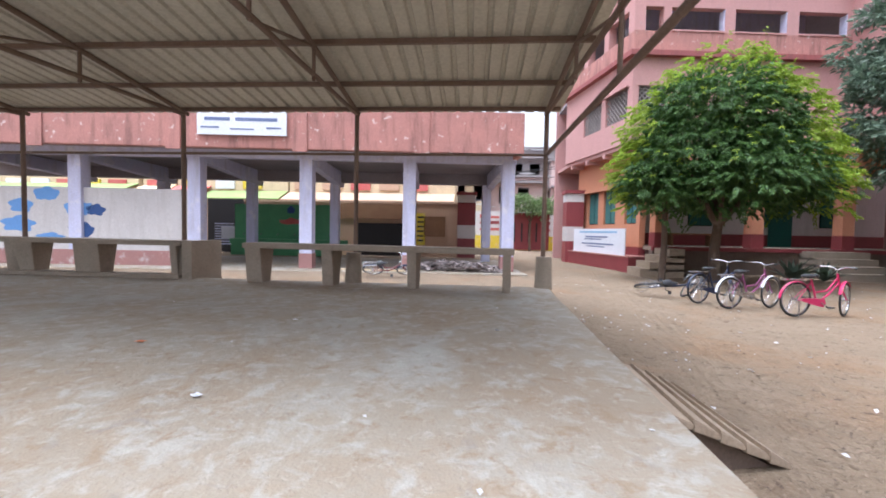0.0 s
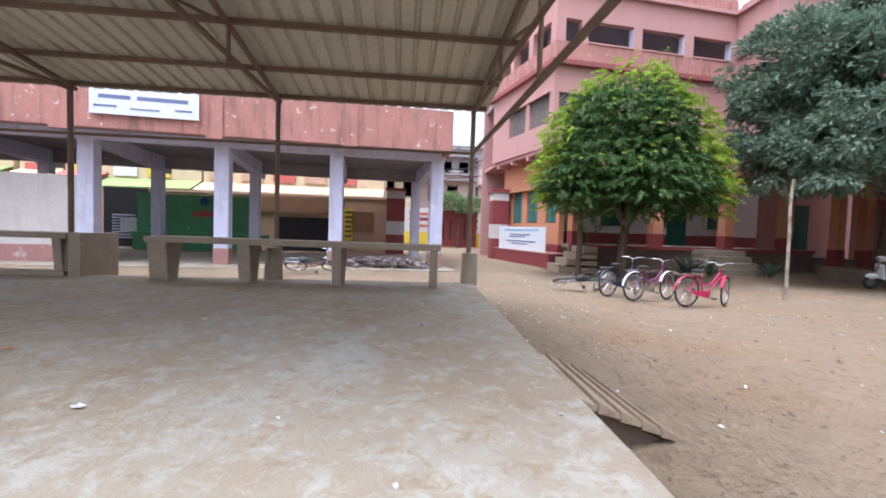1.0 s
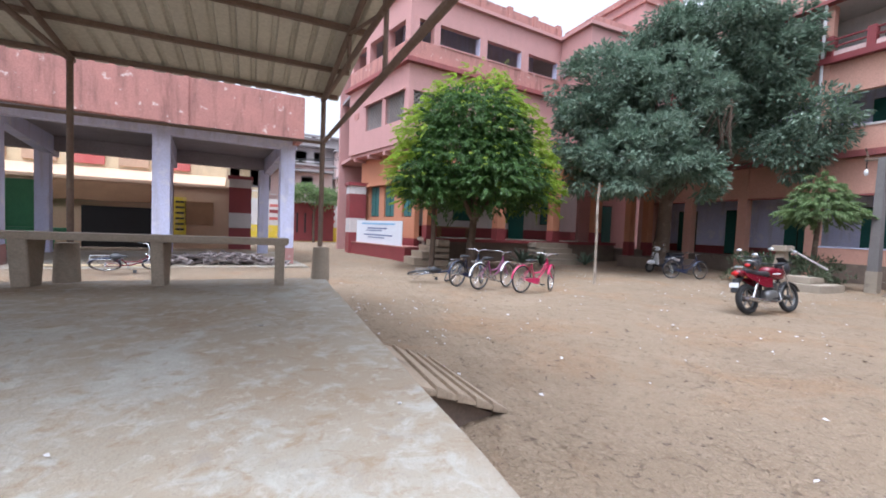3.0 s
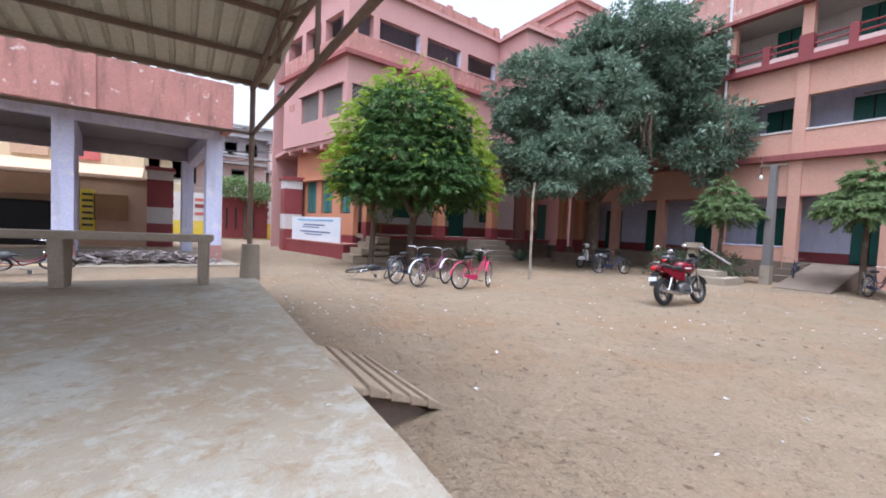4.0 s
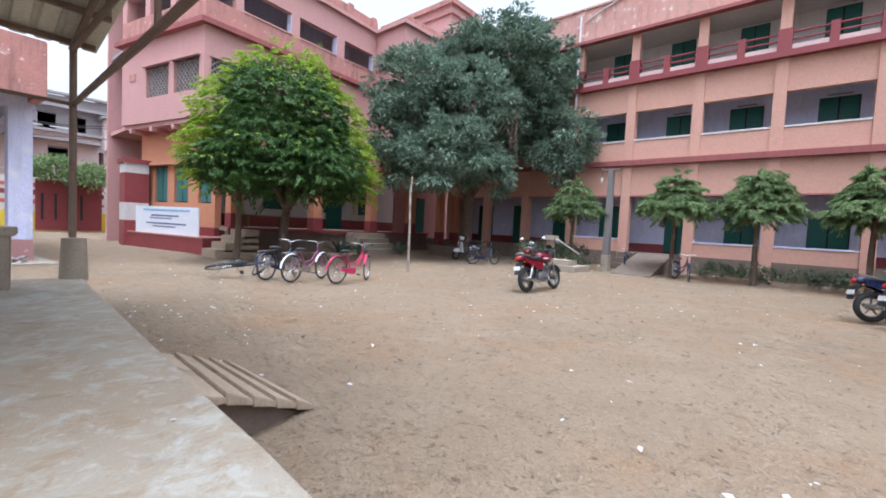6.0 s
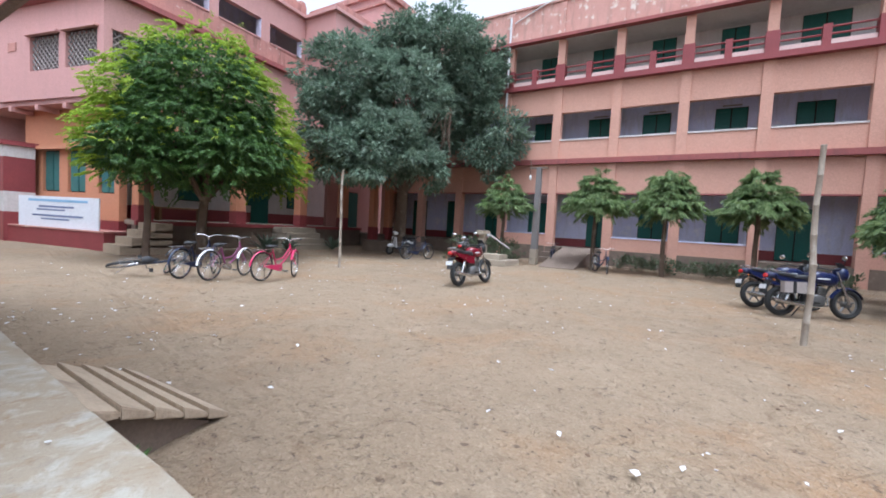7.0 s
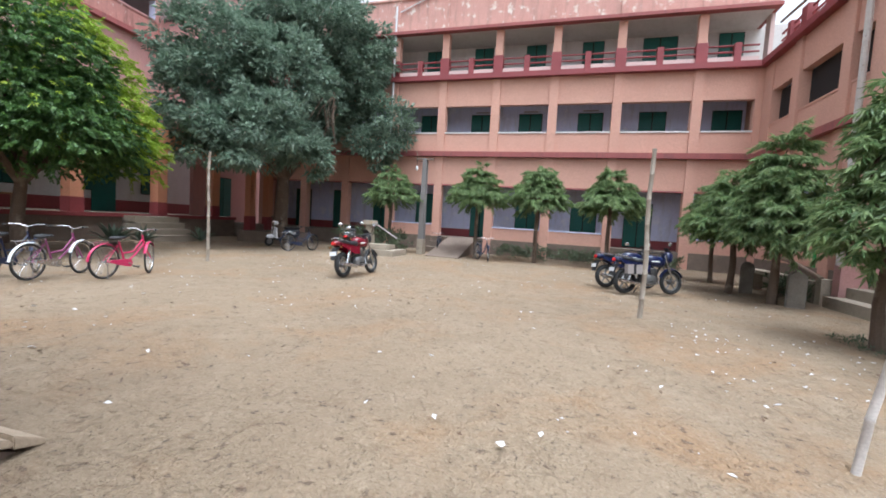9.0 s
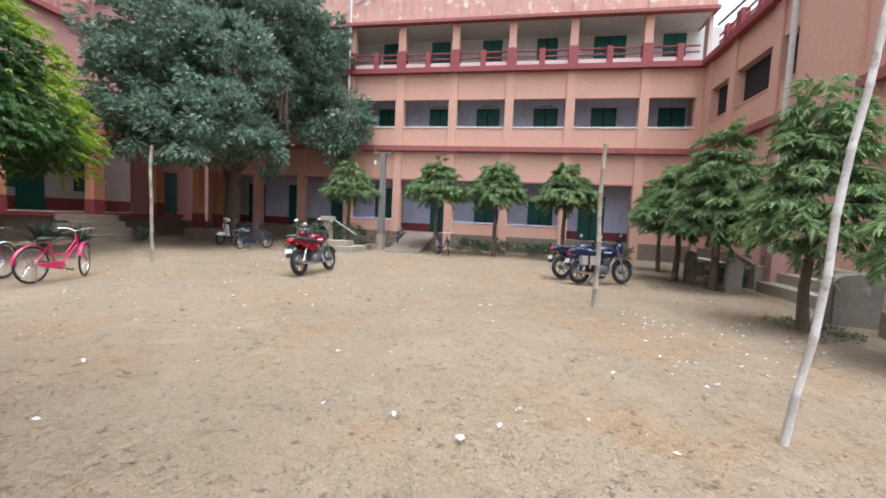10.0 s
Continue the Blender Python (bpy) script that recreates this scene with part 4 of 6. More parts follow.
def make_banner():
    p, q = Vector((3.62, 18.3)), Vector((4.42, 14.72))
    t = thing("banner", (4.0, 16.5, 0.9), 0, "white printed banner tied along the plinth below teal windows", "banner")
    piece("sheet", PAPER, t, lambda bm: strip(bm, p, q, 0.0, 0.03, 0.5, 1.42))
    for z, h, a, b, m in ((1.3, 0.07, 0.5, 3.2, BLUEPRINT), (1.12, 0.05, 1.0, 2.6, PRINT), (1.03, 0.04, 0.9, 2.2, PRINT), (0.86, 0.05, 0.7, 3.0, PRINT), (0.76, 0.04, 1.1, 2.4, PRINT)):
        piece("print_line", m, t, lambda bm: strip(bm, along(p, q, a), along(p, q, b), 0.006, 0.005, z - h / 2, z + h / 2))


make_banner()


# ---- the lane and houses beyond the hall ----
def make_backdrop_street():
    t = thing("boundary_wall", (-8, 20.3, 0), 0, "tan plastered boundary wall with boarded openings behind the hall", "wall")
    bx("wall", TAN, t, -30, -1.3, 20.3, 20.5, -0.05, 2.5)
    bx("coping", TAN, t, -30, -1.3, 20.24, 20.56, 2.5, 2.58)
    # Flat sheet coloured as the shade within the opening; no niche is built.
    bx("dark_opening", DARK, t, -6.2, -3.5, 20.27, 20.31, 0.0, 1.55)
    bx("board", WOOD, t, -7.4, -3.3, 20.2, 20.26, 1.75, 2.45)
    bx("board", WOOD, t, -2.9, -1.9, 20.2, 20.27, 0.95, 1.9)
    bx("yellow_notice", YELLOW, t, -3.28, -2.86, 20.2, 20.27, 0.55, 2.05)
    for k in range(6):
        bx("print_line", BLACKP, t, -3.22, -2.92, 20.19, 20.2, 0.72 + 0.22 * k, 0.8 + 0.22 * k)
    # Also a flat sheet: the recess shade is all in its colour.
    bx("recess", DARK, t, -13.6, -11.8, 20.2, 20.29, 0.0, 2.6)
    w = thing("wash_station", (-9, 18.8, 0), 0, "green tin hand-washing station with a painted red hand emblem", "wash station")
    bx("back_panel", BOARDGREEN, w, -11.5, -6.7, 19.0, 19.08, 0.0, 2.3)
    bx("trough", BOARDGREEN, w, -11.4, -6.2, 18.4, 18.98, 0.5, 0.72, "green trough")
    bx("tiled_front", BOARDGREEN, w, -11.4, -6.4, 18.5, 18.62, 0.0, 0.5)
    piece("emblem", REDPRINT, w, lambda bm: slab(bm, [(-9.35, 18.99, 1.45), (-9.05, 18.99, 1.38), (-8.6, 18.99, 1.42), (-8.1, 18.99, 1.46), (-8.12, 18.99, 1.6), (-8.6, 18.99, 1.62), (-8.85, 18.99, 1.7), (-9.1, 18.99, 1.6), (-9.4, 18.99, 1.58)], 0.02, (0, 1, 0)), "painted red hand shape")
    piece("emblem", BLUE2, w, lambda bm: slab(bm, [(-9.0, 18.98, 1.9), (-8.7, 18.98, 1.9), (-8.65, 18.98, 2.1), (-8.85, 18.98, 2.25), (-9.02, 18.98, 2.1)], 0.02, (0, 1, 0)))
    bx("side_board", PAPER, w, -11.9, -11.3, 18.6, 18.63, 0.7, 1.25)
    for k in range(6):
        piece("tap", CHROME, w, lambda bm: tube(bm, [(-11 + 0.8 * k, 19.0, 0.95), (-11 + 0.8 * k, 18.85, 0.96), (-11 + 0.8 * k, 18.82, 0.88)], 0.02))
    c = thing("chair_stack", (-12.4, 19.6, 0), 0, "stack of pale chairs in the dark recess", "chairs")
    for k in range(9):
        bx("seat", LILAC, c, -12.8, -12.1, 19.5, 19.9, 0.4 + 0.12 * k, 0.44 + 0.12 * k)
    for x, nm in ((-0.9, "gate_pillar"), (3.72, "gate_pillar")):
        y = 20.45 if x < 0 else 19.0
        g = thing(nm, (x, y, 0), 0, "dark red gate pillar with white painted bands", "gate pillar", "gate pillars")
        hw = 0.42 if x < 0 else 0.36
        z = -0.05
        for k, (h, m) in enumerate(((0.95, MAROON), (0.62, WHITE), (1.05, MAROON), (0.35, WHITE), (0.14, MAROON))):
            o = 0.06 if k == 4 else 0.0
            bx("pillar_band", m, g, x - hw - o, x + hw + o, y - hw - o, y + hw + o, z, z + h)
            z += h
    h = thing("lane_wall", (2, 30.2, 0), 0, "white lane wall with red painted slogans over a yellow base", "wall")
    bx("wall", WHITE, h, -20, 14, 30.1, 30.3, 1.0, 2.7)
    bx("wall_base", YELLOW, h, -20, 14, 30.08, 30.32, -0.05, 1.0)
    rng = random.Random(8)
    x = -3.0
    while x < 9:
        wd = rng.uniform(0.3, 0.9)
        for z in (1.35, 1.8, 2.2):
            bx("slogan_bar", REDPRINT if z != 1.8 else MAROON, h, x, x + wd, 30.085, 30.1, z, z + rng.uniform(0.12, 0.28))
        x += wd + rng.uniform(0.15, 0.4)
    g = thing("iron_gate", (3.2, 29.5, 0), 0, "dark red sheet-iron gate", "gate")
    bx("gate_leaf", MAROON, g, 2.0, 3.3, 29.5, 29.56, 0.05, 2.6)
    bx("gate_leaf", MAROON, g, 3.33, 4.6, 29.5, 29.56, 0.05, 2.6)
    for k in range(4):
        bx("gate_bar", BLACKP, g, 2.2 + 0.5 * k, 2.3 + 0.5 * k, 29.46, 29.5, 0.6, 1.9)
    # shop awnings over the wall
    rng = random.Random(2)
    for a, b, z0, z1, m in ((-30, -19.9, 3.1, 3.9, LEAF_DRY_PAINT), (-19.6, -17.6, 3.0, 3.9, CREAM), (-17.5, -15.5, 3.0, 3.75, REDPRINT), (-15.5, -11.0, 2.75, 3.6, LEAF_DRY_PAINT), (-10.9, -1.6, 2.72, 3.5, TAN)):
        s = thing("shop_awning", ((a + b) / 2, 23.2, 0), 0, "faded shop front and awning across the lane", "shop", "shops across the lane")
        piece("awning", m, s, lambda bm: hexa(bm, (a, 22.2, z0), (b, 22.2, z0), (b, 23.4, z0 + 0.5), (a, 23.4, z0 + 0.5), (a, 22.2, z0 + 0.05), (b, 22.2, z0 + 0.05), (b, 23.4, z0 + 0.55), (a, 23.4, z0 + 0.55)))
        bx("shop_front", CREAM, s, a, b, 23.4, 27, 0, 4.6)
        for k in range(int((b - a) / 1.6)):
            bx("shop_board", (PAPER, YELLOW, REDPRINT, TAN)[rng.randrange(4)], s, a + 0.3 + 1.6 * k, a + 1.4 + 1.6 * k, 23.3, 23.4, 3.4, 3.85)
    for x0, x1, y0, z1, m, nm in ((-22, 0.5, 31.5, 6.5, CREAM, "cream"), (-0.5, 5.2, 34, 5.6, SKIN_PINK, "pale pink"), (2.4, 6.6, 38, 8.6, FARGREY, "grey"), (6.0, 14, 37, 7.4, SKIN_PINK, "pale pink"), (-0.5, 3.0, 41, 7.2, FARGREY, "grey")):
        hs = thing("town_house", ((x0 + x1) / 2, y0 + 3, 0), 0, nm + " rendered town house with barred windows and balconies", "house", "houses beyond the lane")
        bx("wall", m, hs, x0, x1, y0, y0 + 6, 0, z1)
        bx("roof", FARGREY, hs, x0 - 0.2, x1 + 0.2, y0 - 0.3, y0 + 6.2, z1, z1 + 0.15)
        for fl in range(1, int(z1 // 2.6) + 1):
            bx("balcony", FARGREY, hs, x0, x1, y0 - 0.7, y0, fl * 2.6 - 0.1, fl * 2.6 + 0.05)
            xx = x0 + 0.4
            while xx < x1 - 0.9:
                wn_ = bx("window", mat_farwin, hs, xx, xx + 0.85, y0 - 0.02, y0 + 0.02, fl * 2.6 + 0.9 if fl * 2.6 + 2.2 < z1 else fl * 2.6 - 1.6, (fl * 2.6 + 2.1) if fl * 2.6 + 2.2 < z1 else fl * 2.6 - 0.4)
                bx("balcony_rail", WHITEP, hs, xx, xx + 1.2, y0 - 0.68, y0 - 0.65, fl * 2.6 + 0.6, fl * 2.6 + 0.66)
                xx += 1.5
    far = thing("distant_houses", (0, 60, 0), 0, "hazy row of distant town buildings", "houses", kind="stuff")

    def fn(bm):
        r = random.Random(5)
        for k in range(60):
            an = 2 * math.pi * k / 60
            d = r.uniform(55, 75)
            cx, cy = d * math.cos(an), d * math.sin(an) + 5
            box(bm, cx - 4, cx + 4, cy - 4, cy + 4, 0, r.uniform(3, 6.5))
    piece("houses", SKIN_PINK, far, fn)
    for k, (z, sag) in enumerate(((5.2, 0.5), (5.6, 0.7), (4.8, 0.4))):
        cb = thing("overhead_cable", (1, 27 + k, z), 0, "black overhead cable sagging across the lane", "cable", "cables over the lane")
        piece("cable", BLACKP, cb, lambda bm: tube(bm, [(-2 + 9 * u / 8, 26.5 + k + u * 0.3, z - sag * math.sin(math.pi * u / 8) + 0.1 * u) for u in range(9)], 0.02, 5))


mat_farwin = mat("far_window", (0.24, 0.22, 0.23), 0.5)
LEAF_DRY_PAINT = mat("faded_green_awning", (0.26, 0.36, 0.12), 0.8, (0.36, 0.34, 0.16))
make_backdrop_street()


# ---- trees ----
def leaf_mesh(name, clumps, per, length, width, spread, droop, seed, material, parent, label=""):
    """Folded leaves in clumps: rows of centre, outward direction and size."""
    rng = np.random.default_rng(seed)
    cl = np.array([c[0] for c in clumps], float)
    od = np.array([c[1] for c in clumps], float)
    sz = np.array([c[2] for c in clumps], float)
    n = len(cl) * per
    idx = np.repeat(np.arange(len(cl)), per)
    off = rng.normal(size=(n, 3))
    off /= np.linalg.norm(off, axis=1)[:, None] + 1e-9
    off *= (rng.random(n) ** 0.45)[:, None] * sz[idx][:, None] * spread
    off[:, 2] *= 0.62
    base = cl[idx] + off
    ax = off / (np.linalg.norm(off, axis=1)[:, None] + 1e-9) + od[idx] * 0.7 + rng.normal(size=(n, 3)) * 0.45
    ax[:, 2] -= droop
    ax /= np.linalg.norm(ax, axis=1)[:, None]
    up = np.tile((0.0, 0.0, 1.0), (n, 1)) + rng.normal(size=(n, 3)) * 0.5
    side = np.cross(ax, up)
    side /= np.linalg.norm(side, axis=1)[:, None] + 1e-9
    nrm = np.cross(side, ax)
    ln = length * rng.uniform(0.7, 1.25, n)[:, None]
    wd = width * rng.uniform(0.7, 1.2, n)[:, None]
    mid = base + ax * ln * 0.45
    v = np.stack([base, mid + side * wd / 2 + nrm * wd * 0.18, base + ax * ln - nrm * ln * 0.12, mid - side * wd / 2 + nrm * wd * 0.18], 1).reshape(-1, 3)
    f = []
    for k in range(0, 4 * n, 4):
        f.append((k, k + 1, k + 2))
        f.append((k, k + 2, k + 3))
    me = bpy.data.meshes.new(name)
    me.from_pydata(v.tolist(), [], f)
    me.materials.append(material)
    ob = new(name, me)
    ob.parent = parent
    if label:
        ob["label"] = label
    return ob


def lobe_clumps(lobes, count, seed, inner=0.25, ragged=0.0):
    """Clump centres over the skins of rounded lobes, some further in."""
    rng = random.Random(seed)
    vol = [r[0] * r[1] + r[1] * r[2] + r[0] * r[2] for _, r in lobes]
    out = []
    for _ in range(count):
        c, r = rng.choices(lobes, vol)[0]
        while True:
            d = Vector((rng.gauss(0, 1), rng.gauss(0, 1), rng.gauss(0, 1))).normalized()
            if d.z > -0.55 or rng.random() < 0.35:
                break
        k = 1 - rng.random() ** 2 * inner + rng.uniform(-0.05, 0.07) + rng.gauss(0, ragged)
        p = Vector((c[0] + d.x * r[0] * k, c[1] + d.y * r[1] * k, c[2] + d.z * r[2] * k))
        out.append((tuple(p), tuple(d), rng.uniform(0.7, 1.3)))
    return out


def spray_mesh(name, sprays, per, reach, length, width, sag, seed, material, parent, label="", span=(0.0, 1.0), rise=0.45, hang=1.0):
    """Leaves in two hanging ranks along drooping twigs: rows of start, outward direction and size. span: the stretch of the twig that bears them."""
    rng = np.random.default_rng(seed)
    st = np.array([c[0] for c in sprays], float)
    od = np.array([c[1] for c in sprays], float)
    sz = np.array([c[2] for c in sprays], float)
    od[:, 2] = od[:, 2] * rise
    od += rng.normal(size=od.shape) * 0.25
    od /= np.linalg.norm(od, axis=1)[:, None] + 1e-9
    n = len(st) * per
    idx = np.repeat(np.arange(len(st)), per)
    u = span[0] + (span[1] - span[0]) * rng.random(n)
    d, z = od[idx], sz[idx] * reach
    base = st[idx] + d * (u * z)[:, None]
    base[:, 2] -= sag * z * u * u
    side = np.cross(d, (0.0, 0.0, 1.0))
    side /= np.linalg.norm(side, axis=1)[:, None] + 1e-9
    sign = rng.choice((-1.0, 1.0), n)
    ax = side * (sign * rng.uniform(0.3, 1.0, n))[:, None] + d * rng.uniform(0.4, 1.0, n)[:, None] + rng.normal(size=(n, 3)) * 0.2
    ax[:, 2] -= rng.uniform(0.3, 1.1, n) * (0.5 + sag) * hang
    ax /= np.linalg.norm(ax, axis=1)[:, None]
    up = np.tile((0.0, 0.0, 1.0), (n, 1)) + d * 0.3 + rng.normal(size=(n, 3)) * 0.35
    sd = np.cross(ax, up)
    sd /= np.linalg.norm(sd, axis=1)[:, None] + 1e-9
    nr = np.cross(sd, ax)
    ln = length * rng.uniform(0.7, 1.2, n)[:, None]
    wd = width * rng.uniform(0.75, 1.2, n)[:, None]
    mid = base + ax * ln * 0.45
    v = np.stack([base, mid + sd * wd / 2 + nr * wd * 0.2, base + ax * ln - nr * ln * 0.1, mid - sd * wd / 2 + nr * wd * 0.2], 1).reshape(-1, 3)
    f = [t for k in range(0, 4 * n, 4) for t in ((k, k + 1, k + 2), (k, k + 2, k + 3))]
    me = bpy.data.meshes.new(name)
    me.from_pydata(v.tolist(), [], f)
    me.materials.append(material)
    ob = new(name, me)
    ob.parent = parent
    if label:
        ob["label"] = label
    return ob


def tiers(clumps, step=0.36):
    """Draws clumps together into uneven drooping layers."""
    out = []
    for p, d, s in clumps:
        w = 0.12 * noise.noise((p[0] * 0.9, p[1] * 0.9, 2.0))
        z = (round((p[2] + w) / step) * step - w) * 0.97 + p[2] * 0.03 - 0.06
        out.append(((p[0], p[1], z), d, s))
    return out


def limbs(bm, foot, tops, r, fork, seed):
    rng = random.Random(seed)
    foot, fork = Vector(foot), Vector(fork)
    mid = (foot + fork) / 2 + Vector((rng.uniform(-0.06, 0.06), rng.uniform(-0.06, 0.06), 0))
    tube(bm, [foot, mid, fork], [r * 1.25, r, r * 0.85], 9)
    for tp in tops:
        tp = Vector(tp)
        m = (fork + tp) / 2 + Vector((rng.uniform(-0.2, 0.2), rng.uniform(-0.2, 0.2), rng.uniform(0, 0.3)))
        tube(bm, [fork - Vector((0, 0, 0.08)), m, tp], [r * 0.6, r * 0.4, r * 0.14], 6)


def make_near_tree():
    t = thing("broadleaf_tree", (5.85, 12.1, 0), 0, "dense dome-shaped green tree with lime new growth at its edges", "tree")
    piece("trunk", BARK, t, lambda bm: limbs(bm, (0, 0, -0.05), [(-1.6, 0.2, 3.2), (1.7, -0.3, 3.1), (0.3, 1.2, 4.2), (-0.4, -1.4, 3.4), (0.2, 0, 5.2), (1.0, 1.0, 3.4), (-1.2, -0.9, 2.8)], 0.13, (0.02, 0, 1.55), 1), world=False, smooth=True)
    piece("trunk", BARK, t, lambda bm: limbs(bm, (-1.42, -0.1, -0.05), [(-1.7, 0.3, 3.2), (-1.1, -0.5, 3.4), (-0.9, 0.4, 3.0)], 0.075, (-1.4, -0.1, 2.0), 2), "thin second trunk", world=False, smooth=True)
    lobes = [((-0.05, 0, 3.05), (2.6, 2.2, 1.3)), ((-0.1, 0, 3.85), (2.3, 2.05, 1.6)), ((-0.1, 0, 4.6), (1.6, 1.5, 1.5)), ((-1.8, -0.4, 2.45), (0.85, 1.0, 0.7)), ((1.9, -0.3, 2.5), (0.9, 1.1, 0.75)), ((0.1, -1.6, 2.6), (1.5, 0.85, 0.8)), ((0.0, 0.0, 2.5), (2.3, 1.9, 0.65))]
    leaf_mesh("crown", lobe_clumps([(c, (r[0] * 0.72, r[1] * 0.72, r[2] * 0.76)) for c, r in lobes], 420, 9, 0.3), 40, 0.17, 0.07, 0.4, 0.6, 4, LEAF_LIME, t)
    cl = tiers(lobe_clumps([(c, (r[0] * 0.95, r[1] * 0.95, r[2] * 0.97)) for c, r in lobes], 3300, 3, 0.07), 0.33)

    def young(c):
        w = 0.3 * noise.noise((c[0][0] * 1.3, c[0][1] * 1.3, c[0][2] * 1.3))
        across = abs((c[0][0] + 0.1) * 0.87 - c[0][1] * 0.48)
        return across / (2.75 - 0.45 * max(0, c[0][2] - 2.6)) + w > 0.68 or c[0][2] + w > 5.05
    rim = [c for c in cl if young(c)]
    spray_mesh("crown", [c for c in cl if not young(c)], 38, 0.29, 0.082, 0.04, 0.4, 3, LEAF_LIME, t, rise=0.08, hang=0.7)
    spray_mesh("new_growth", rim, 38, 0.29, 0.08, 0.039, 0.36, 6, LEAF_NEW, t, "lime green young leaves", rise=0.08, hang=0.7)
    some = [c for c in cl if c[1][2] > 0.1 and int(c[0][0] * 997) % 5 == 0]
    spray_mesh("new_growth", some, 7, 0.3, 0.1, 0.036, 0.2, 7, LEAF_NEW, t, "lime green shoot tips", (0.7, 1.15))


make_near_tree()


def make_dark_tree():
    t = thing("mango_tree", (13.9, 11.7, 0), 0, "large spreading blue-green tree shading the courtyard corner", "tree")
    piece("trunk", BARK, t, lambda bm: limbs(bm, (0, 0, -0.05), [(-2.2, 0.6, 4.4), (-1.0, -1.8, 5.6), (-0.2, -2.6, 5.0), (-1.6, -0.6, 6.4), (-0.6, -1.4, 4.6), (-0.8, 0.4, 5.6)], 0.27, (-0.15, -0.25, 2.6), 4), world=False, smooth=True)
    lobes = [((-2.98, 0.28, 6.18), (1.53, 1.53, 1.44)), ((-3.7, 0.23, 4.58), (1.08, 1.08, 1.55)), ((-3.71, -0.59, 3.38), (1.23, 1.23, 0.95)),
             ((-3.09, -1.77, 3.69), (1.3, 1.3, 1.18)), ((-2.08, -2.55, 3.29), (0.8, 0.8, 0.8)), ((-1.85, -1.32, 5.77), (1.59, 1.59, 1.35)),
             ((-0.95, -0.61, 8.04), (1.04, 1.04, 1.2)), ((0.32, -1.52, 8.59), (1.57, 1.57, 1.04)), ((1.55, -2.47, 7.92), (1.2, 1.2, 1.31)),
             ((1.23, -2.05, 6.81), (1.59, 1.59, 1.06)), ((1.65, -3.71, 5.09), (1.2, 1.2, 0.99)), ((1.19, -3.43, 4.03), (0.99, 0.99, 0.7)),
             ((-0.66, -0.74, 9.4), (0.35, 0.35, 0.52)), ((1.17, -0.45, 7.86), (2.01, 2.01, 1.66)), ((-3.5, -1.77, 2.83), (1.03, 1.03, 0.45)),
             ((-1.49, 0.88, 5.5), (1.39, 1.39, 1.27))]
    lobes += [((1.58, -1.13, 5.72), (1.29, 1.29, 1.4)), ((1.28, -1.89, 5.98), (1.12, 1.12, 0.89)), ((-0.14, -1.41, 4.82), (0.98, 0.98, 0.98)), ((-1.63, 0.63, 7.77), (0.9, 0.9, 0.68))]
    leaf_mesh("crown", lobe_clumps(lobes, 1150, 7, 0.2, 0.11), 54, 0.2, 0.09, 0.33, 0.2, 8, LEAF_DARK, t)
    leaf_mesh("crown", lobe_clumps([(c, (r[0] * 0.6, r[1] * 0.6, r[2] * 0.6)) for c, r in lobes], 300, 17, 0.4), 30, 0.2, 0.095, 0.4, 0.3, 18, LEAF_DARK, t)

    def twigs(bm):
        rng = random.Random(12)
        for _ in range(9):
            p = Vector((-0.9 + rng.uniform(-0.3, 0.3), -2.9 + rng.uniform(-0.4, 0.4), 5.2 + rng.uniform(-0.3, 0.5)))
            q = p + Vector((rng.uniform(-0.5, 0.3), rng.uniform(-0.2, 0.9), -rng.uniform(1.0, 2.0)))
            tube(bm, [p, (p + q) / 2 + Vector((rng.uniform(-0.15, 0.15), rng.uniform(-0.15, 0.15), 0)), q], [0.03, 0.02, 0.008], 5)
    piece("twig", BARK, t, twigs, "bare hanging twigs", world=False)


make_dark_tree()


def make_lane_bush():
    t = thing("lane_bush", (3.2, 28.6, 0), 0, "leafy bush hanging over the gate in the lane", "bush")
    piece("trunk", BARK, t, lambda bm: limbs(bm, (0, 0, -0.05), [(-0.9, 0, 3.0), (1.0, 0, 2.9), (0.1, 0.2, 3.4)], 0.07, (0, 0, 2.0), 3), world=False, smooth=True)
    leaf_mesh("crown", lobe_clumps([((-0.6, 0, 3.1), (1.1, 0.7, 0.6)), ((0.9, 0, 2.8), (1.0, 0.7, 0.6))], 110, 4, 0.5), 30, 0.2, 0.09, 0.35, 0.4, 5, LEAF_MID, t)


make_lane_bush()


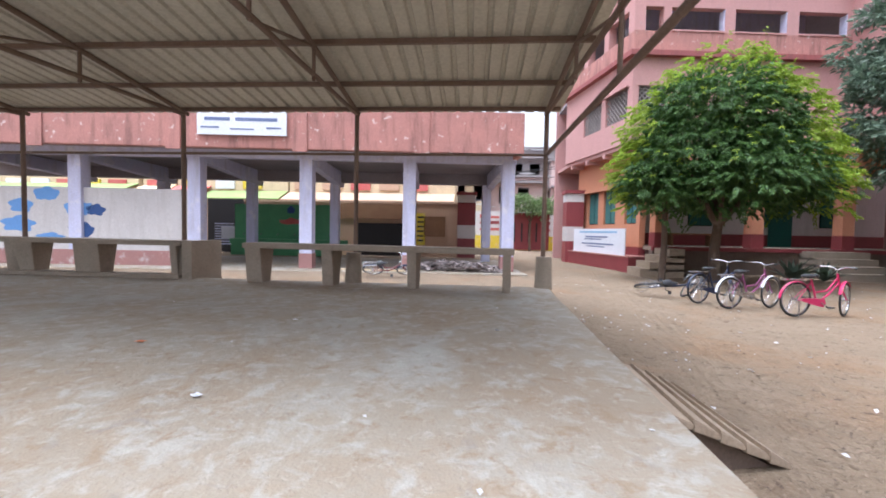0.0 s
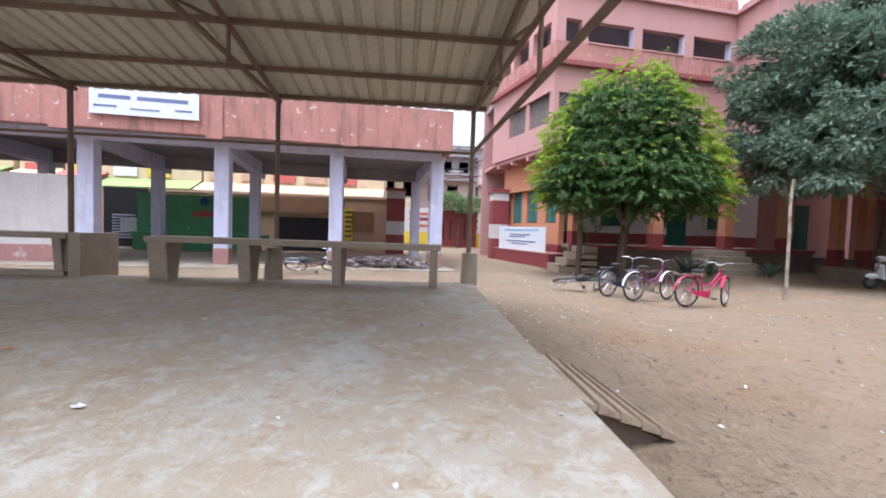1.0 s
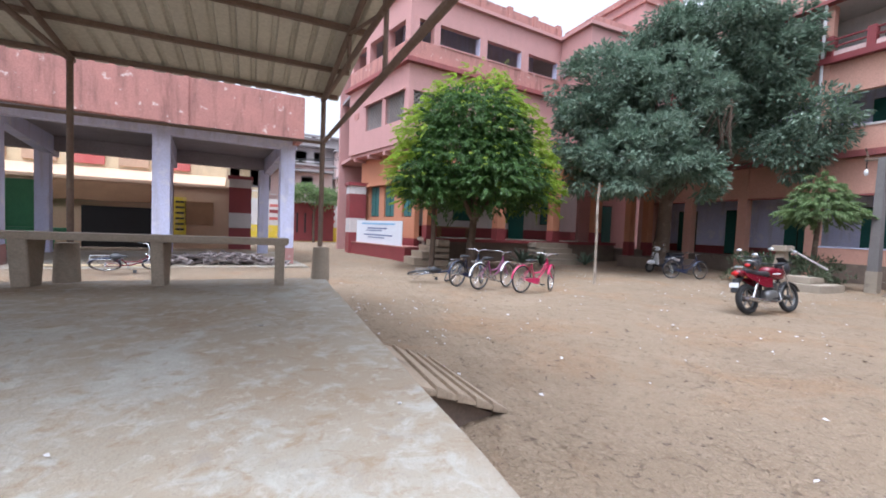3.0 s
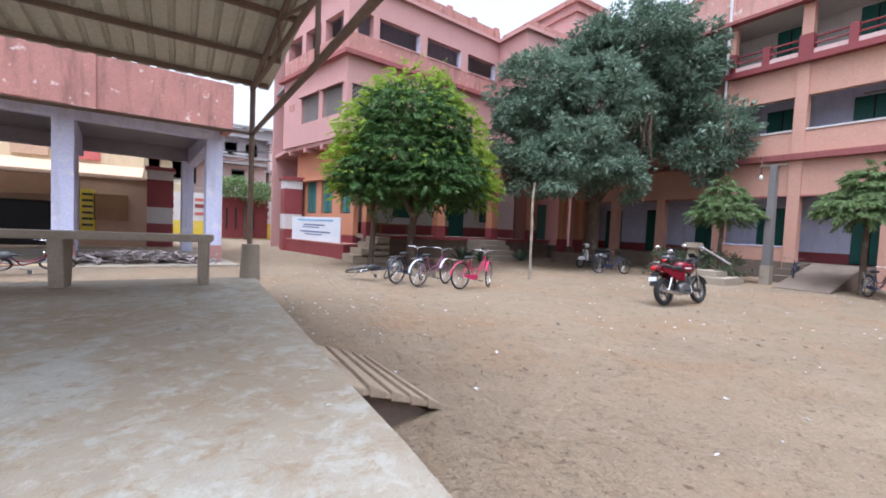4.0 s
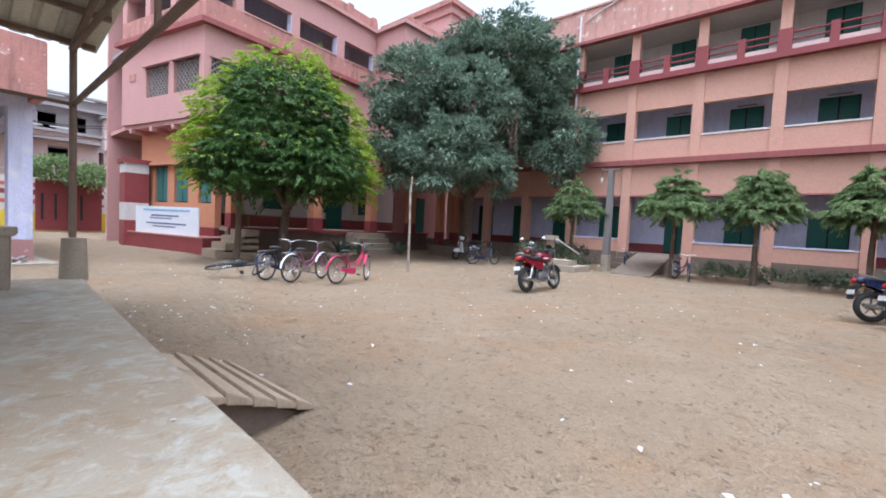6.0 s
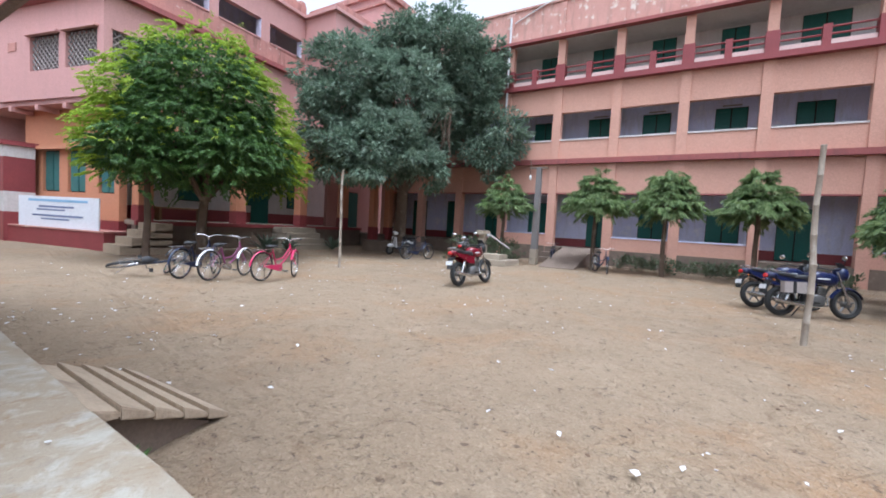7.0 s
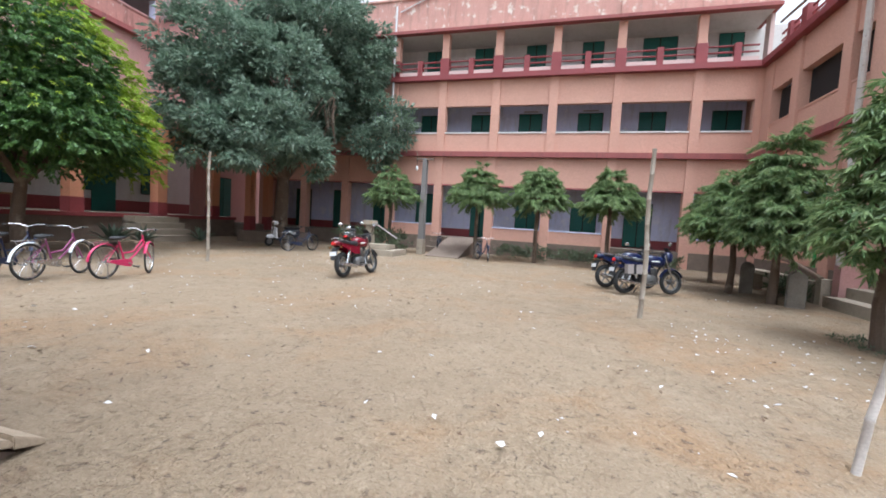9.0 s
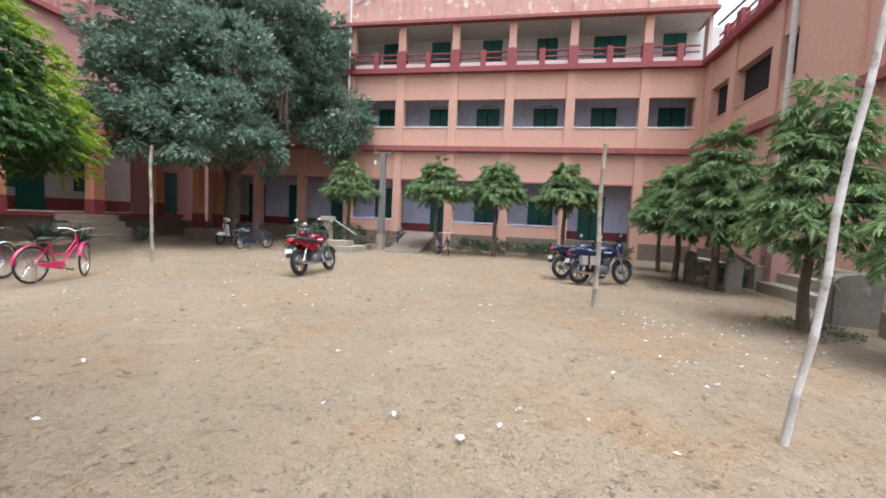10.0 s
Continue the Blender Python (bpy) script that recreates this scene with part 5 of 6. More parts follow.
def mast_tree(loc, h, wide, low, seed, lean=(0, 0), label="", leaf=0.24, count=150, per=34, trunk=0.065):
    """A small lopped tree of drooping lance leaves on a bare stem."""
    t = thing("courtyard_tree", loc, 0, label or "small lopped tree with drooping leaves on a bare trunk", "tree", "small trees along the walls")
    piece("trunk", BARK, t, lambda bm: limbs(bm, (0, 0, -0.05), [(wide * 0.6, 0, low + 0.4), (-wide * 0.6, 0.1, low + 0.4), (0.05, wide * 0.6, low + 0.5), (0, -wide * 0.6, low + 0.45), (0.02, 0, h - 0.3)], trunk, (lean[0], lean[1], low), seed), world=False, smooth=True)
    hh = h - low
    lobes = [((lean[0], lean[1], low + hh * 0.22), (wide, wide, hh * 0.24)), ((lean[0], lean[1], low + hh * 0.5), (wide * 0.62, wide * 0.62, hh * 0.3)), ((lean[0], lean[1], low + hh * 0.78), (wide * 0.34, wide * 0.34, hh * 0.26))]
    lobes = [(c, (r[0] * 0.76, r[1] * 0.76, r[2] * 0.95)) for c, r in lobes]
    spray_mesh("crown", tiers(lobe_clumps(lobes, int(count * 3.0), seed, 0.5), 0.24), int(per * 1.5), 0.31, leaf * 0.64, leaf * 0.135, 0.42, seed, LEAF_MID, t, rise=0.2)
    return t


mast_tree((14.3, 3.68, 0), 3.25, 1.1, 2.0, 11)
mast_tree((14.3, 1.58, 0), 3.3, 1.05, 1.95, 12)
mast_tree((14.3, -0.72, 0), 3.2, 1.05, 1.9, 13)
mast_tree((13.7, 6.72, 0), 3.05, 1.0, 1.9, 14, label="dusty small tree beside the lamp post", leaf=0.16, per=40)
mast_tree((10.5, -3.0, 0), 2.7, 0.95, 1.35, 15)
mast_tree((12.8, -3.3, 0), 2.7, 0.75, 1.5, 19, trunk=0.05)
mast_tree((9.3, -3.35, 0), 3.25, 0.85, 1.2, 16, leaf=0.24, count=190, trunk=0.075)
mast_tree((5.85, -3.05, 0), 3.15, 0.64, 1.1, 17, label="tall narrow young tree with long drooping leaves", leaf=0.23, count=140, per=22, trunk=0.06)
mast_tree((4.25, -3.35, 0), 2.1, 0.5, 1.2, 18, leaf=0.26, count=80)


def make_shrub(loc, n, length, seed, label, material, name="agave_plant"):
    t = thing(name, loc, 0, label, "plant")
    rng = random.Random(seed)
    for k in range(n):
        a = rng.uniform(0, 2 * math.pi)
        e = rng.uniform(0.5, 1.3)
        ln = length * rng.uniform(0.7, 1.1)
        d = Vector((math.cos(a) * math.cos(e), math.sin(a) * math.cos(e), math.sin(e)))
        s = Vector((-math.sin(a), math.cos(a), 0)) * 0.05
        p1, p2 = d * ln * 0.5, d * ln * 0.92 - Vector((0, 0, 0.16 * ln))

        def fn(bm):
            v = [bm.verts.new(c) for c in (-s * 0.7 + Vector((0, 0, 0.02)), s * 0.7 + Vector((0, 0, 0.02)), p1 + s, p1 - s, p2, p1 - Vector((0, 0, 0.025)))]
            for q in ((0, 1, 5), (1, 2, 5), (2, 4, 5), (4, 3, 5), (3, 0, 5), (0, 3, 2, 1), (3, 4, 2)):
                bm.faces.new([v[i] for i in q])
        piece("blade", material, t, fn, world=False)


make_shrub((8.1, 12.5, 0), 34, 0.95, 3, "spiky blue-green agave clump at the veranda foot", LEAF_DARK)
make_shrub((9.3, 13.0, 0), 26, 0.8, 4, "spiky agave clump beside low steps", LEAF_DARK)
make_shrub((11.4, 13.0, 0), 24, 0.8, 5, "spiky agave clump in the shade", LEAF_DARK)


def weeds(name, x0, x1, y0, y1, n, seed, h, label, leaf=0.14, material=None):
    rng = random.Random(seed)
    cl = [((rng.uniform(x0, x1), rng.uniform(y0, y1), rng.uniform(0.02, h)), (0, 0, 1), rng.uniform(0.5, 1)) for _ in range(n)]
    t = thing(name, ((x0 + x1) / 2, (y0 + y1) / 2, 0), 0, label, "plants", kind="stuff")
    cl = [((c[0][0] - t.location.x, c[0][1] - t.location.y, c[0][2]), c[1], c[2]) for c in cl]
    leaf_mesh("leaves", cl, 12, leaf, leaf * 0.3, 0.16 if leaf > 0.1 else 0.07, -0.3, seed, material or LEAF_DRY, t)


weeds("weed_bed", 15.2, 16.6, -3.2, 3.2, 240, 1, 0.4, "low weeds along the foot of the school block")
weeds("weed_bed", 12.6, 14.6, 6.2, 8.6, 200, 2, 0.8, "shrubby weeds round the hand pump")
weeds("weed_bed", 5.2, 6.4, -3.5, -2.8, 60, 3, 0.02, "low weeds round a tree foot", 0.05)
weeds("weed_bed", 0.5, 0.56, 2.62, 2.68, 3, 4, 0.08, "green weed sprouting under the ramp", 0.06, LEAF_LIME)
weeds("weed_bed", 10.2, 11.2, -4.6, -3.9, 60, 6, 0.4, "leafy weeds by the stone posts")


# ---- poles ----
def cane(name, foot, top, r, material, label, group=""):
    t = thing(name, foot, 0, label, "pole", group)
    f, tp = Vector((0, 0, -0.08)), Vector(top) - Vector(foot)

    def fn(bm):
        pts, rs = [], []
        n = max(5, int(tp.length / 0.32))
        for k in range(n + 1):
            p = f.lerp(tp, k / n) + Vector((0.012 * math.sin(k * 1.9), 0.012 * math.cos(k * 1.3), 0))
            for o, q in ((-0.012, 1.0), (0, 1.16), (0.012, 1.0)):
                pts.append(p + (tp - f).normalized() * o)
                rs.append(r * q * (1 - 0.2 * k / n))
        tube(bm, pts, rs, 9)
    piece("cane", material, t, fn, world=False, smooth=True)
    return t


cane("bamboo_pole", (7.2, 8.27, 0), (7.22, 8.31, 2.43), 0.036, BAMBOO, "straight weathered bamboo pole planted in the yard", "poles in the yard")
cane("bamboo_pole", (6.18, -0.56, 0), (6.26, -0.55, 2.38), 0.036, BAMBOO, "weathered bamboo pole standing in front of motorcycles", "poles in the yard")
cane("leaning_pole", (2.47, -1.06, 0), (2.62, -1.46, 3.1), 0.022, PALEPOLE, "pale flaking bamboo pole leaning beside a tree", "poles in the yard")


def make_lamp_post():
    t = thing("lamp_post", (14.1, 5.66, 0), 0, "square grey cement post with a steel bracket and lamp", "lamp post")
    bm = bmesh.new()
    hexa(bm, (-0.13, -0.11, -0.05), (0.13, -0.11, -0.05), (0.13, 0.11, -0.05), (-0.13, 0.11, -0.05), (-0.09, -0.08, 3.45), (0.09, -0.08, 3.45), (0.09, 0.08, 3.45), (-0.09, 0.08, 3.45))
    part("post", bm, mat("dark_grey_post", (0.2, 0.185, 0.18), 0.85, (0.14, 0.13, 0.13)), t, bevel=0.01)
    bm = bmesh.new()
    box(bm, -0.14, 0.14, -0.12, 0.12, -0.05, 0.55)
    part("post_base", bm, CEMENT, t, bevel=0.01)
    bm = bmesh.new()
    box(bm, -0.05, 0.05, -0.3, 0.35, 3.4, 3.47)
    part("cross_arm", bm, STEEL, t)
    bm = bmesh.new()
    tube(bm, [(0, 0.3, 3.45), (-0.02, 0.33, 3.65), (-0.1, 0.33, 3.72)], 0.02)
    part("lamp_arm", bm, STEEL, t)
    bm = bmesh.new()
    blob(bm, (-0.05, 0.3, 3.1), (0.045, 0.045, 0.09))
    part("bulb", bm, WHITEP, t)
    bm = bmesh.new()
    rod(bm, (-0.05, 0.3, 3.42), (-0.05, 0.3, 3.18), 0.012)
    part("cord", bm, BLACKP, t)


make_lamp_post()


def make_pump():
    t = thing("hand_pump", (12.6, 6.75, 0), 0, "cement hand pump block with a broken slab apron", "pump")
    piece("apron", CEMENT, t, lambda bm: box(bm, -0.6, 0.6, -0.9, 0.5, -0.05, 0.18), world=False, bevel=0.02)
    piece("apron", CEMENT, t, lambda bm: box(bm, -0.4, 0.3, -0.6, 0.3, 0.18, 0.34), world=False, bevel=0.02)
    piece("pump_stand", CEMENT, t, lambda bm: hexa(bm, (-0.14, 0.1, 0.3), (0.14, 0.1, 0.3), (0.14, 0.38, 0.3), (-0.14, 0.38, 0.3), (-0.1, 0.14, 0.95), (0.1, 0.14, 0.95), (0.1, 0.34, 0.95), (-0.1, 0.34, 0.95)), world=False)
    piece("pump_head", CEMENT, t, lambda bm: box(bm, -0.2, 0.2, 0.05, 0.42, 0.95, 1.12), world=False, bevel=0.02)
    piece("pump_handle", GRILLE, t, lambda bm: rod(bm, (0, 0.1, 1.05), (0.05, -0.75, 0.55), 0.028), world=False)


make_pump()


# ---- bicycles ----
def bicycle(loc, turn, paint, label, roll=0.0, steer=0.0, tilt=0.0, guard=True, fender=None, case=None):
    """A town bicycle, heading along its own x, wheels on its ground plane."""
    t = new("bicycle")
    t.matrix_basis = pose(*loc, 0, 0, turn) @ pose(0, 0, 0, roll, tilt, 0) @ Matrix.Scale(0.8, 4)
    tagged(t, label, "bicycle", "parked bicycles")
    R, rx, fx = 0.335, -0.52, 0.56

    def P(name, m, fn, parent=t, lab=""):
        return piece(name, m, parent, fn, lab, world=False, smooth=True)

    def wheel(x, m4):
        w = new("wheel")
        w.parent = t
        w.matrix_basis = Matrix.Translation((x, 0, R)) @ m4
        P("tyre", TYRE, lambda bm: ring(bm, (0, 0, 0), (0, 1, 0), R - 0.018, 0.019, 32, 7), w)
        P("rim", CHROME, lambda bm: ring(bm, (0, 0, 0), (0, 1, 0), R - 0.045, 0.011, 32, 5), w)
        P("spokes", CHROME, lambda bm: [rod(bm, (0, 0.03 * (-1) ** k, 0), ((R - 0.05) * math.cos(k * math.pi / 14), 0, (R - 0.05) * math.sin(k * math.pi / 14)), 0.0022, n=3) for k in range(28)], w)
        P("hub", CHROME, lambda bm: rod(bm, (0, -0.05, 0), (0, 0.05, 0), 0.022), w)

        def mud(bm):
            a0, a1 = (25, 175) if x < 0 else (40, 160)
            prev = None
            for k in range(13):
                a = radians(a0 + (a1 - a0) * k / 12)
                row = [bm.verts.new(((R + 0.02 + q) * math.cos(a), yy, (R + 0.02 + q) * math.sin(a))) for yy, q in ((-0.03, -0.008), (0, 0.006), (0.03, -0.008))]
                if prev:
                    bm.faces.new((prev[0], prev[1], row[1], row[0]))
                    bm.faces.new((prev[1], prev[2], row[2], row[1]))
                prev = row
        P("mudguard", fender or paint, mud, w)
    wheel(rx, Matrix.Identity(4))
    st = pose(0, 0, 0, 0, 0, steer)
    wheel(fx, st)
    bb, seat, head_t, head_b = (-0.06, 0, 0.28), (-0.2, 0, 0.72), (0.36, 0, 0.84), (0.41, 0, 0.66)
    P("frame", paint, lambda bm: (tube(bm, [head_b, (0.2, 0, 0.44), (0.02, 0, 0.31), bb], 0.019), tube(bm, [(0.385, 0, 0.76), (0.15, 0, 0.5), (-0.12, 0, 0.47)], 0.015), rod(bm, bb, seat, 0.017), rod(bm, head_t, head_b, 0.021),
                                  rod(bm, bb, (rx, 0.05, R), 0.011), rod(bm, bb, (rx, -0.05, R), 0.011), rod(bm, (-0.19, 0, 0.68), (rx, 0.05, R), 0.009), rod(bm, (-0.19, 0, 0.68), (rx, -0.05, R), 0.009)))
    P("fork", paint, lambda bm: (rod(bm, head_b, (fx - 0.02, 0.05, R), 0.013), rod(bm, head_b, (fx - 0.02, -0.05, R), 0.013)))
    P("seat_post", CHROME, lambda bm: rod(bm, seat, (-0.215, 0, 0.77), 0.013))
    P("saddle", BLACKP, lambda bm: (blob(bm, (-0.27, 0, 0.79), (0.13, 0.1, 0.045)), blob(bm, (-0.15, 0, 0.795), (0.13, 0.04, 0.03))))
    c, s = math.cos(radians(steer)), math.sin(radians(steer))
    hb = [(0.24, 0.29), (0.38, 0.27), (0.42, 0.12), (0.40, 0.0), (0.42, -0.12), (0.38, -0.27), (0.24, -0.29)]
    P("handlebar", CHROME, lambda bm: (tube(bm, [(0.36 + (x - 0.36) * c - y * s, (x - 0.36) * s + y * c, 0.93 + (0.035 if abs(y) > 0.05 else -0.02)) for x, y in hb], 0.0105), rod(bm, head_t, (0.35, 0, 0.92), 0.014)))
    for y in (0.29, -0.29):
        P("grip", BLACKP, lambda bm: rod(bm, (0.36 + (0.28 - 0.36) * c - y * s, (0.28 - 0.36) * s + y * c, 0.967), (0.36 + (0.17 - 0.36) * c - y * s, (0.17 - 0.36) * s + y * c, 0.962), 0.017))
    P("carrier", CHROME, lambda bm: (rod(bm, (-0.3, 0.06, 0.73), (-0.78, 0.06, 0.72), 0.007), rod(bm, (-0.3, -0.06, 0.73), (-0.78, -0.06, 0.72), 0.007), rod(bm, (-0.78, -0.06, 0.72), (-0.78, 0.06, 0.72), 0.007), rod(bm, (-0.55, -0.06, 0.72), (-0.55, 0.06, 0.72), 0.007),
                                     rod(bm, (-0.7, 0.06, 0.72), (rx, 0.06, R), 0.006), rod(bm, (-0.7, -0.06, 0.72), (rx, -0.06, R), 0.006)))
    if guard:
        P("chain_guard", case or paint, lambda bm: slab(bm, [(0.05, -0.07, 0.27), (0.02, -0.07, 0.35), (-0.1, -0.07, 0.365), (-0.44, -0.07, 0.362), (-0.47, -0.07, 0.33), (-0.42, -0.07, 0.305), (-0.12, -0.07, 0.22), (0.0, -0.07, 0.2)], 0.03, (0, 1, 0)))
    P("crank", CHROME, lambda bm: (rod(bm, (-0.06, -0.1, 0.28), (0.08, -0.1, 0.2), 0.009), rod(bm, (-0.06, 0.1, 0.28), (-0.2, 0.1, 0.36), 0.009), rod(bm, (-0.06, -0.1, 0.28), (-0.06, 0.1, 0.28), 0.012)))
    P("pedal", BLACKP, lambda bm: box(bm, 0.04, 0.12, -0.19, -0.1, 0.19, 0.215))
    P("pedal", BLACKP, lambda bm: box(bm, -0.24, -0.16, 0.1, 0.19, 0.35, 0.375))
    P("stand", CHROME, lambda bm: (rod(bm, (rx, 0.08, R), (rx - 0.06, 0.14, 0.01), 0.009), rod(bm, (rx, -0.08, R), (rx - 0.06, -0.14, 0.01), 0.009)))
    return t


bicycle((4.78, 7.4, 0), 11, PINKBIKE, "hot pink ladies' bicycle parked on its stand in the yard", steer=27)
bicycle((4.12, 7.98, 0), 17, PURPLEBIKE, "purple and pink ladies' bicycle parked on its stand", steer=10, fender=WHITEP, case=CHROME)
bicycle((3.85, 8.5, 0), 24, DARKBIKE, "dark blue bicycle standing behind the purple one", steer=25, fender=DARKBIKE)
bicycle((3.35, 9.5, 0.12), 5, DARKBIKE, "black bicycle lying on the ground", roll=74, steer=50, guard=False, fender=BLACKP)
bicycle((11.3, 8.8, 0), -24, DARKBIKE, "dark blue bicycle parked by a scooter", steer=15, fender=DARKBIKE)
bicycle((13.35, 3.2, 0), 215, DARKBIKE, "dark bicycle leaning by a tree trunk", steer=-20, fender=DARKBIKE)
bicycle((15.3, 5.35, 0), 190, DARKBIKE, "dark bicycle beside the ramp", steer=10, fender=DARKBIKE)
bicycle((-2.75, 11.4, 0.05), 8, REDMOTO, "fallen bicycle with a wheel raised on the hall floor", roll=58, guard=False, fender=DARKBIKE)


# ---- motorcycles ----
def motorcycle(loc, turn, paint, label, box_side=False, lean=-5.0, trim=None):
    t = new("motorcycle")
    t.matrix_basis = pose(*loc, 0, 0, turn) @ pose(0, 0, 0, lean, 0, 0) @ Matrix.Scale(0.83, 4)
    tagged(t, label, "motorcycle", "parked motorcycles")
    R, rx, fx = 0.3, -0.62, 0.64

    def P(name, m, fn, parent=t, lab=""):
        return piece(name, m, parent, fn, lab, world=False, smooth=True)
    for x, wd in ((rx, 0.055), (fx, 0.045)):
        w = new("wheel")
        w.parent = t
        w.matrix_basis = Matrix.Translation((x, 0, R))
        P("tyre", TYRE, lambda bm: ring(bm, (0, 0, 0), (0, 1, 0), R - wd, wd, 30, 8), w)
        P("rim", ENGINE, lambda bm: (ring(bm, (0, 0, 0), (0, 1, 0), R - 0.1, 0.018, 28, 6), rod(bm, (0, -0.07, 0), (0, 0.07, 0), 0.06, n=12)), w)
        for k in range(5):
            a = 2 * math.pi * k / 5 + 0.3
            P("spoke", ENGINE, lambda bm: rod(bm, (0.05 * math.cos(a), 0, 0.05 * math.sin(a)), ((R - 0.1) * math.cos(a), 0, (R - 0.1) * math.sin(a)), 0.02, 0.014, 5), w)
    P("frame", BLACKP, lambda bm: (tube(bm, [(0.42, 0, 0.78), (0.2, 0, 0.45), (0.12, 0, 0.24), (-0.25, 0, 0.24)], 0.025), tube(bm, [(0.42, 0, 0.8), (-0.1, 0, 0.68), (-0.75, 0, 0.74)], 0.025), rod(bm, (-0.2, 0, 0.28), (rx, 0.09, R), 0.025), rod(bm, (-0.2, 0, 0.28), (rx, -0.09, R), 0.025), rod(bm, (-0.15, 0, 0.7), (-0.25, 0, 0.25), 0.02)))
    P("engine", ENGINE, lambda bm: (blob(bm, (0.0, 0, 0.35), (0.2, 0.14, 0.13), None, 12, 8, 0.6), blob(bm, (0.12, 0, 0.5), (0.1, 0.1, 0.14), None, 10, 6, 0.55)))
    for k in range(4):
        P("cooling_fin", ENGINE, lambda bm: box(bm, 0.01, 0.24, -0.115, 0.115, 0.44 + 0.05 * k, 0.452 + 0.05 * k))
    P("tank", paint, lambda bm: blob(bm, (0.16, 0, 0.8), (0.29, 0.145, 0.13), Matrix.Rotation(radians(8), 3, "Y"), 14, 10, 0.72))
    P("seat", BLACKP, lambda bm: (blob(bm, (-0.22, 0, 0.79), (0.3, 0.12, 0.06), None, 12, 7, 0.6), blob(bm, (-0.52, 0, 0.82), (0.24, 0.11, 0.055), Matrix.Rotation(radians(6), 3, "Y"), 12, 7, 0.6)))
    for s in (1, -1):
        P("tank_stripe", WHITEP, lambda bm: blob(bm, (0.14, s * 0.12, 0.79), (0.16, 0.03, 0.025), None, 10, 6))
        P("side_panel", paint, lambda bm: slab(bm, [(-0.02, s * 0.11, 0.7), (-0.06, s * 0.12, 0.52), (-0.3, s * 0.12, 0.54), (-0.75, s * 0.1, 0.74), (-0.8, s * 0.09, 0.82), (-0.4, s * 0.12, 0.76)], 0.05, (0, 1, 0)))
    P("tail", paint, lambda bm: blob(bm, (-0.78, 0, 0.8), (0.14, 0.1, 0.07), Matrix.Rotation(radians(12), 3, "Y"), 10, 7, 0.8))
    P("tail_lamp", LAMPRED, lambda bm: blob(bm, (-0.92, 0, 0.8), (0.03, 0.07, 0.045)))
    P("grab_rail", CHROME, lambda bm: tube(bm, [(-0.55, 0.13, 0.86), (-0.85, 0.11, 0.92), (-0.9, 0, 0.93), (-0.85, -0.11, 0.92), (-0.55, -0.13, 0.86)], 0.012))
    P("rear_mudguard", BLACKP, lambda bm: slab(bm, [(-0.75, 0, 0.72), (-0.9, 0, 0.7), (-1.0, 0, 0.45), (-0.96, 0, 0.43), (-0.86, 0, 0.64)], 0.12, (0, 1, 0)))
    P("number_plate", WHITEP, lambda bm: hexa(bm, (-0.985, -0.085, 0.53), (-0.965, -0.085, 0.53), (-0.965, 0.085, 0.53), (-0.985, 0.085, 0.53), (-0.965, -0.085, 0.62), (-0.945, -0.085, 0.62), (-0.945, 0.085, 0.62), (-0.965, 0.085, 0.62)))
    P("front_mudguard", trim or paint, lambda bm: (lambda rows: [bm.faces.new((a[i], a[i + 1], b[i + 1], b[i])) for a, b in zip(rows, rows[1:]) for i in (0, 1)])(
        [[bm.verts.new((fx + (R + 0.035 + q) * math.cos(radians(a)), y, R + (R + 0.035 + q) * math.sin(radians(a)))) for y, q in ((-0.06, -0.02), (0, 0.012), (0.06, -0.02))] for a in range(20, 161, 14)]))
    for s in (1, -1):
        P("fork", CHROME, lambda bm: rod(bm, (fx, s * 0.08, R), (0.4, s * 0.08, 0.95), 0.024, 0.02))
    P("headlamp", trim or paint, lambda bm: blob(bm, (0.52, 0, 0.9), (0.12, 0.13, 0.14), None, 12, 8, 0.8))
    P("headlamp_glass", WHITEP, lambda bm: blob(bm, (0.61, 0, 0.88), (0.04, 0.09, 0.09)))
    P("visor", BLACKP, lambda bm: slab(bm, [(0.58, -0.09, 1.0), (0.58, 0.09, 1.0), (0.47, 0.07, 1.13), (0.47, -0.07, 1.13)], 0.012, (0.8, 0, 0.6)))
    P("handlebar", BLACKP, lambda bm: tube(bm, [(0.22, 0.36, 0.98), (0.34, 0.26, 1.02), (0.4, 0.1, 0.99), (0.4, -0.1, 0.99), (0.34, -0.26, 1.02), (0.22, -0.36, 0.98)], 0.014))
    for s in (1, -1):
        P("mirror", CHROME, lambda bm: blob(bm, (0.28, s * 0.37, 1.2), (0.025, 0.075, 0.05), Matrix.Rotation(radians(8 * s), 3, "Z")))
        P("mirror_stem", BLACKP, lambda bm: tube(bm, [(0.32, s * 0.27, 1.02), (0.34, s * 0.31, 1.12), (0.3, s * 0.36, 1.19)], 0.008))
        P("indicator", mat_amber, lambda bm: blob(bm, (-0.85, s * 0.15, 0.72), (0.024, 0.02, 0.018)))
        P("foot_peg", BLACKP, lambda bm: rod(bm, (-0.05, s * 0.1, 0.3), (-0.05, s * 0.24, 0.31), 0.015))
        P("shock_absorber", CHROME, lambda bm: rod(bm, (rx + 0.02, s * 0.11, R + 0.02), (-0.42, s * 0.11, 0.68), 0.026))
    P("exhaust", CHROME, lambda bm: (tube(bm, [(0.2, -0.1, 0.42), (0.2, -0.13, 0.26), (0.0, -0.14, 0.22), (-0.25, -0.15, 0.24)], 0.02), rod(bm, (-0.25, -0.15, 0.24), (-0.85, -0.16, 0.33), 0.045, 0.04, 10)))
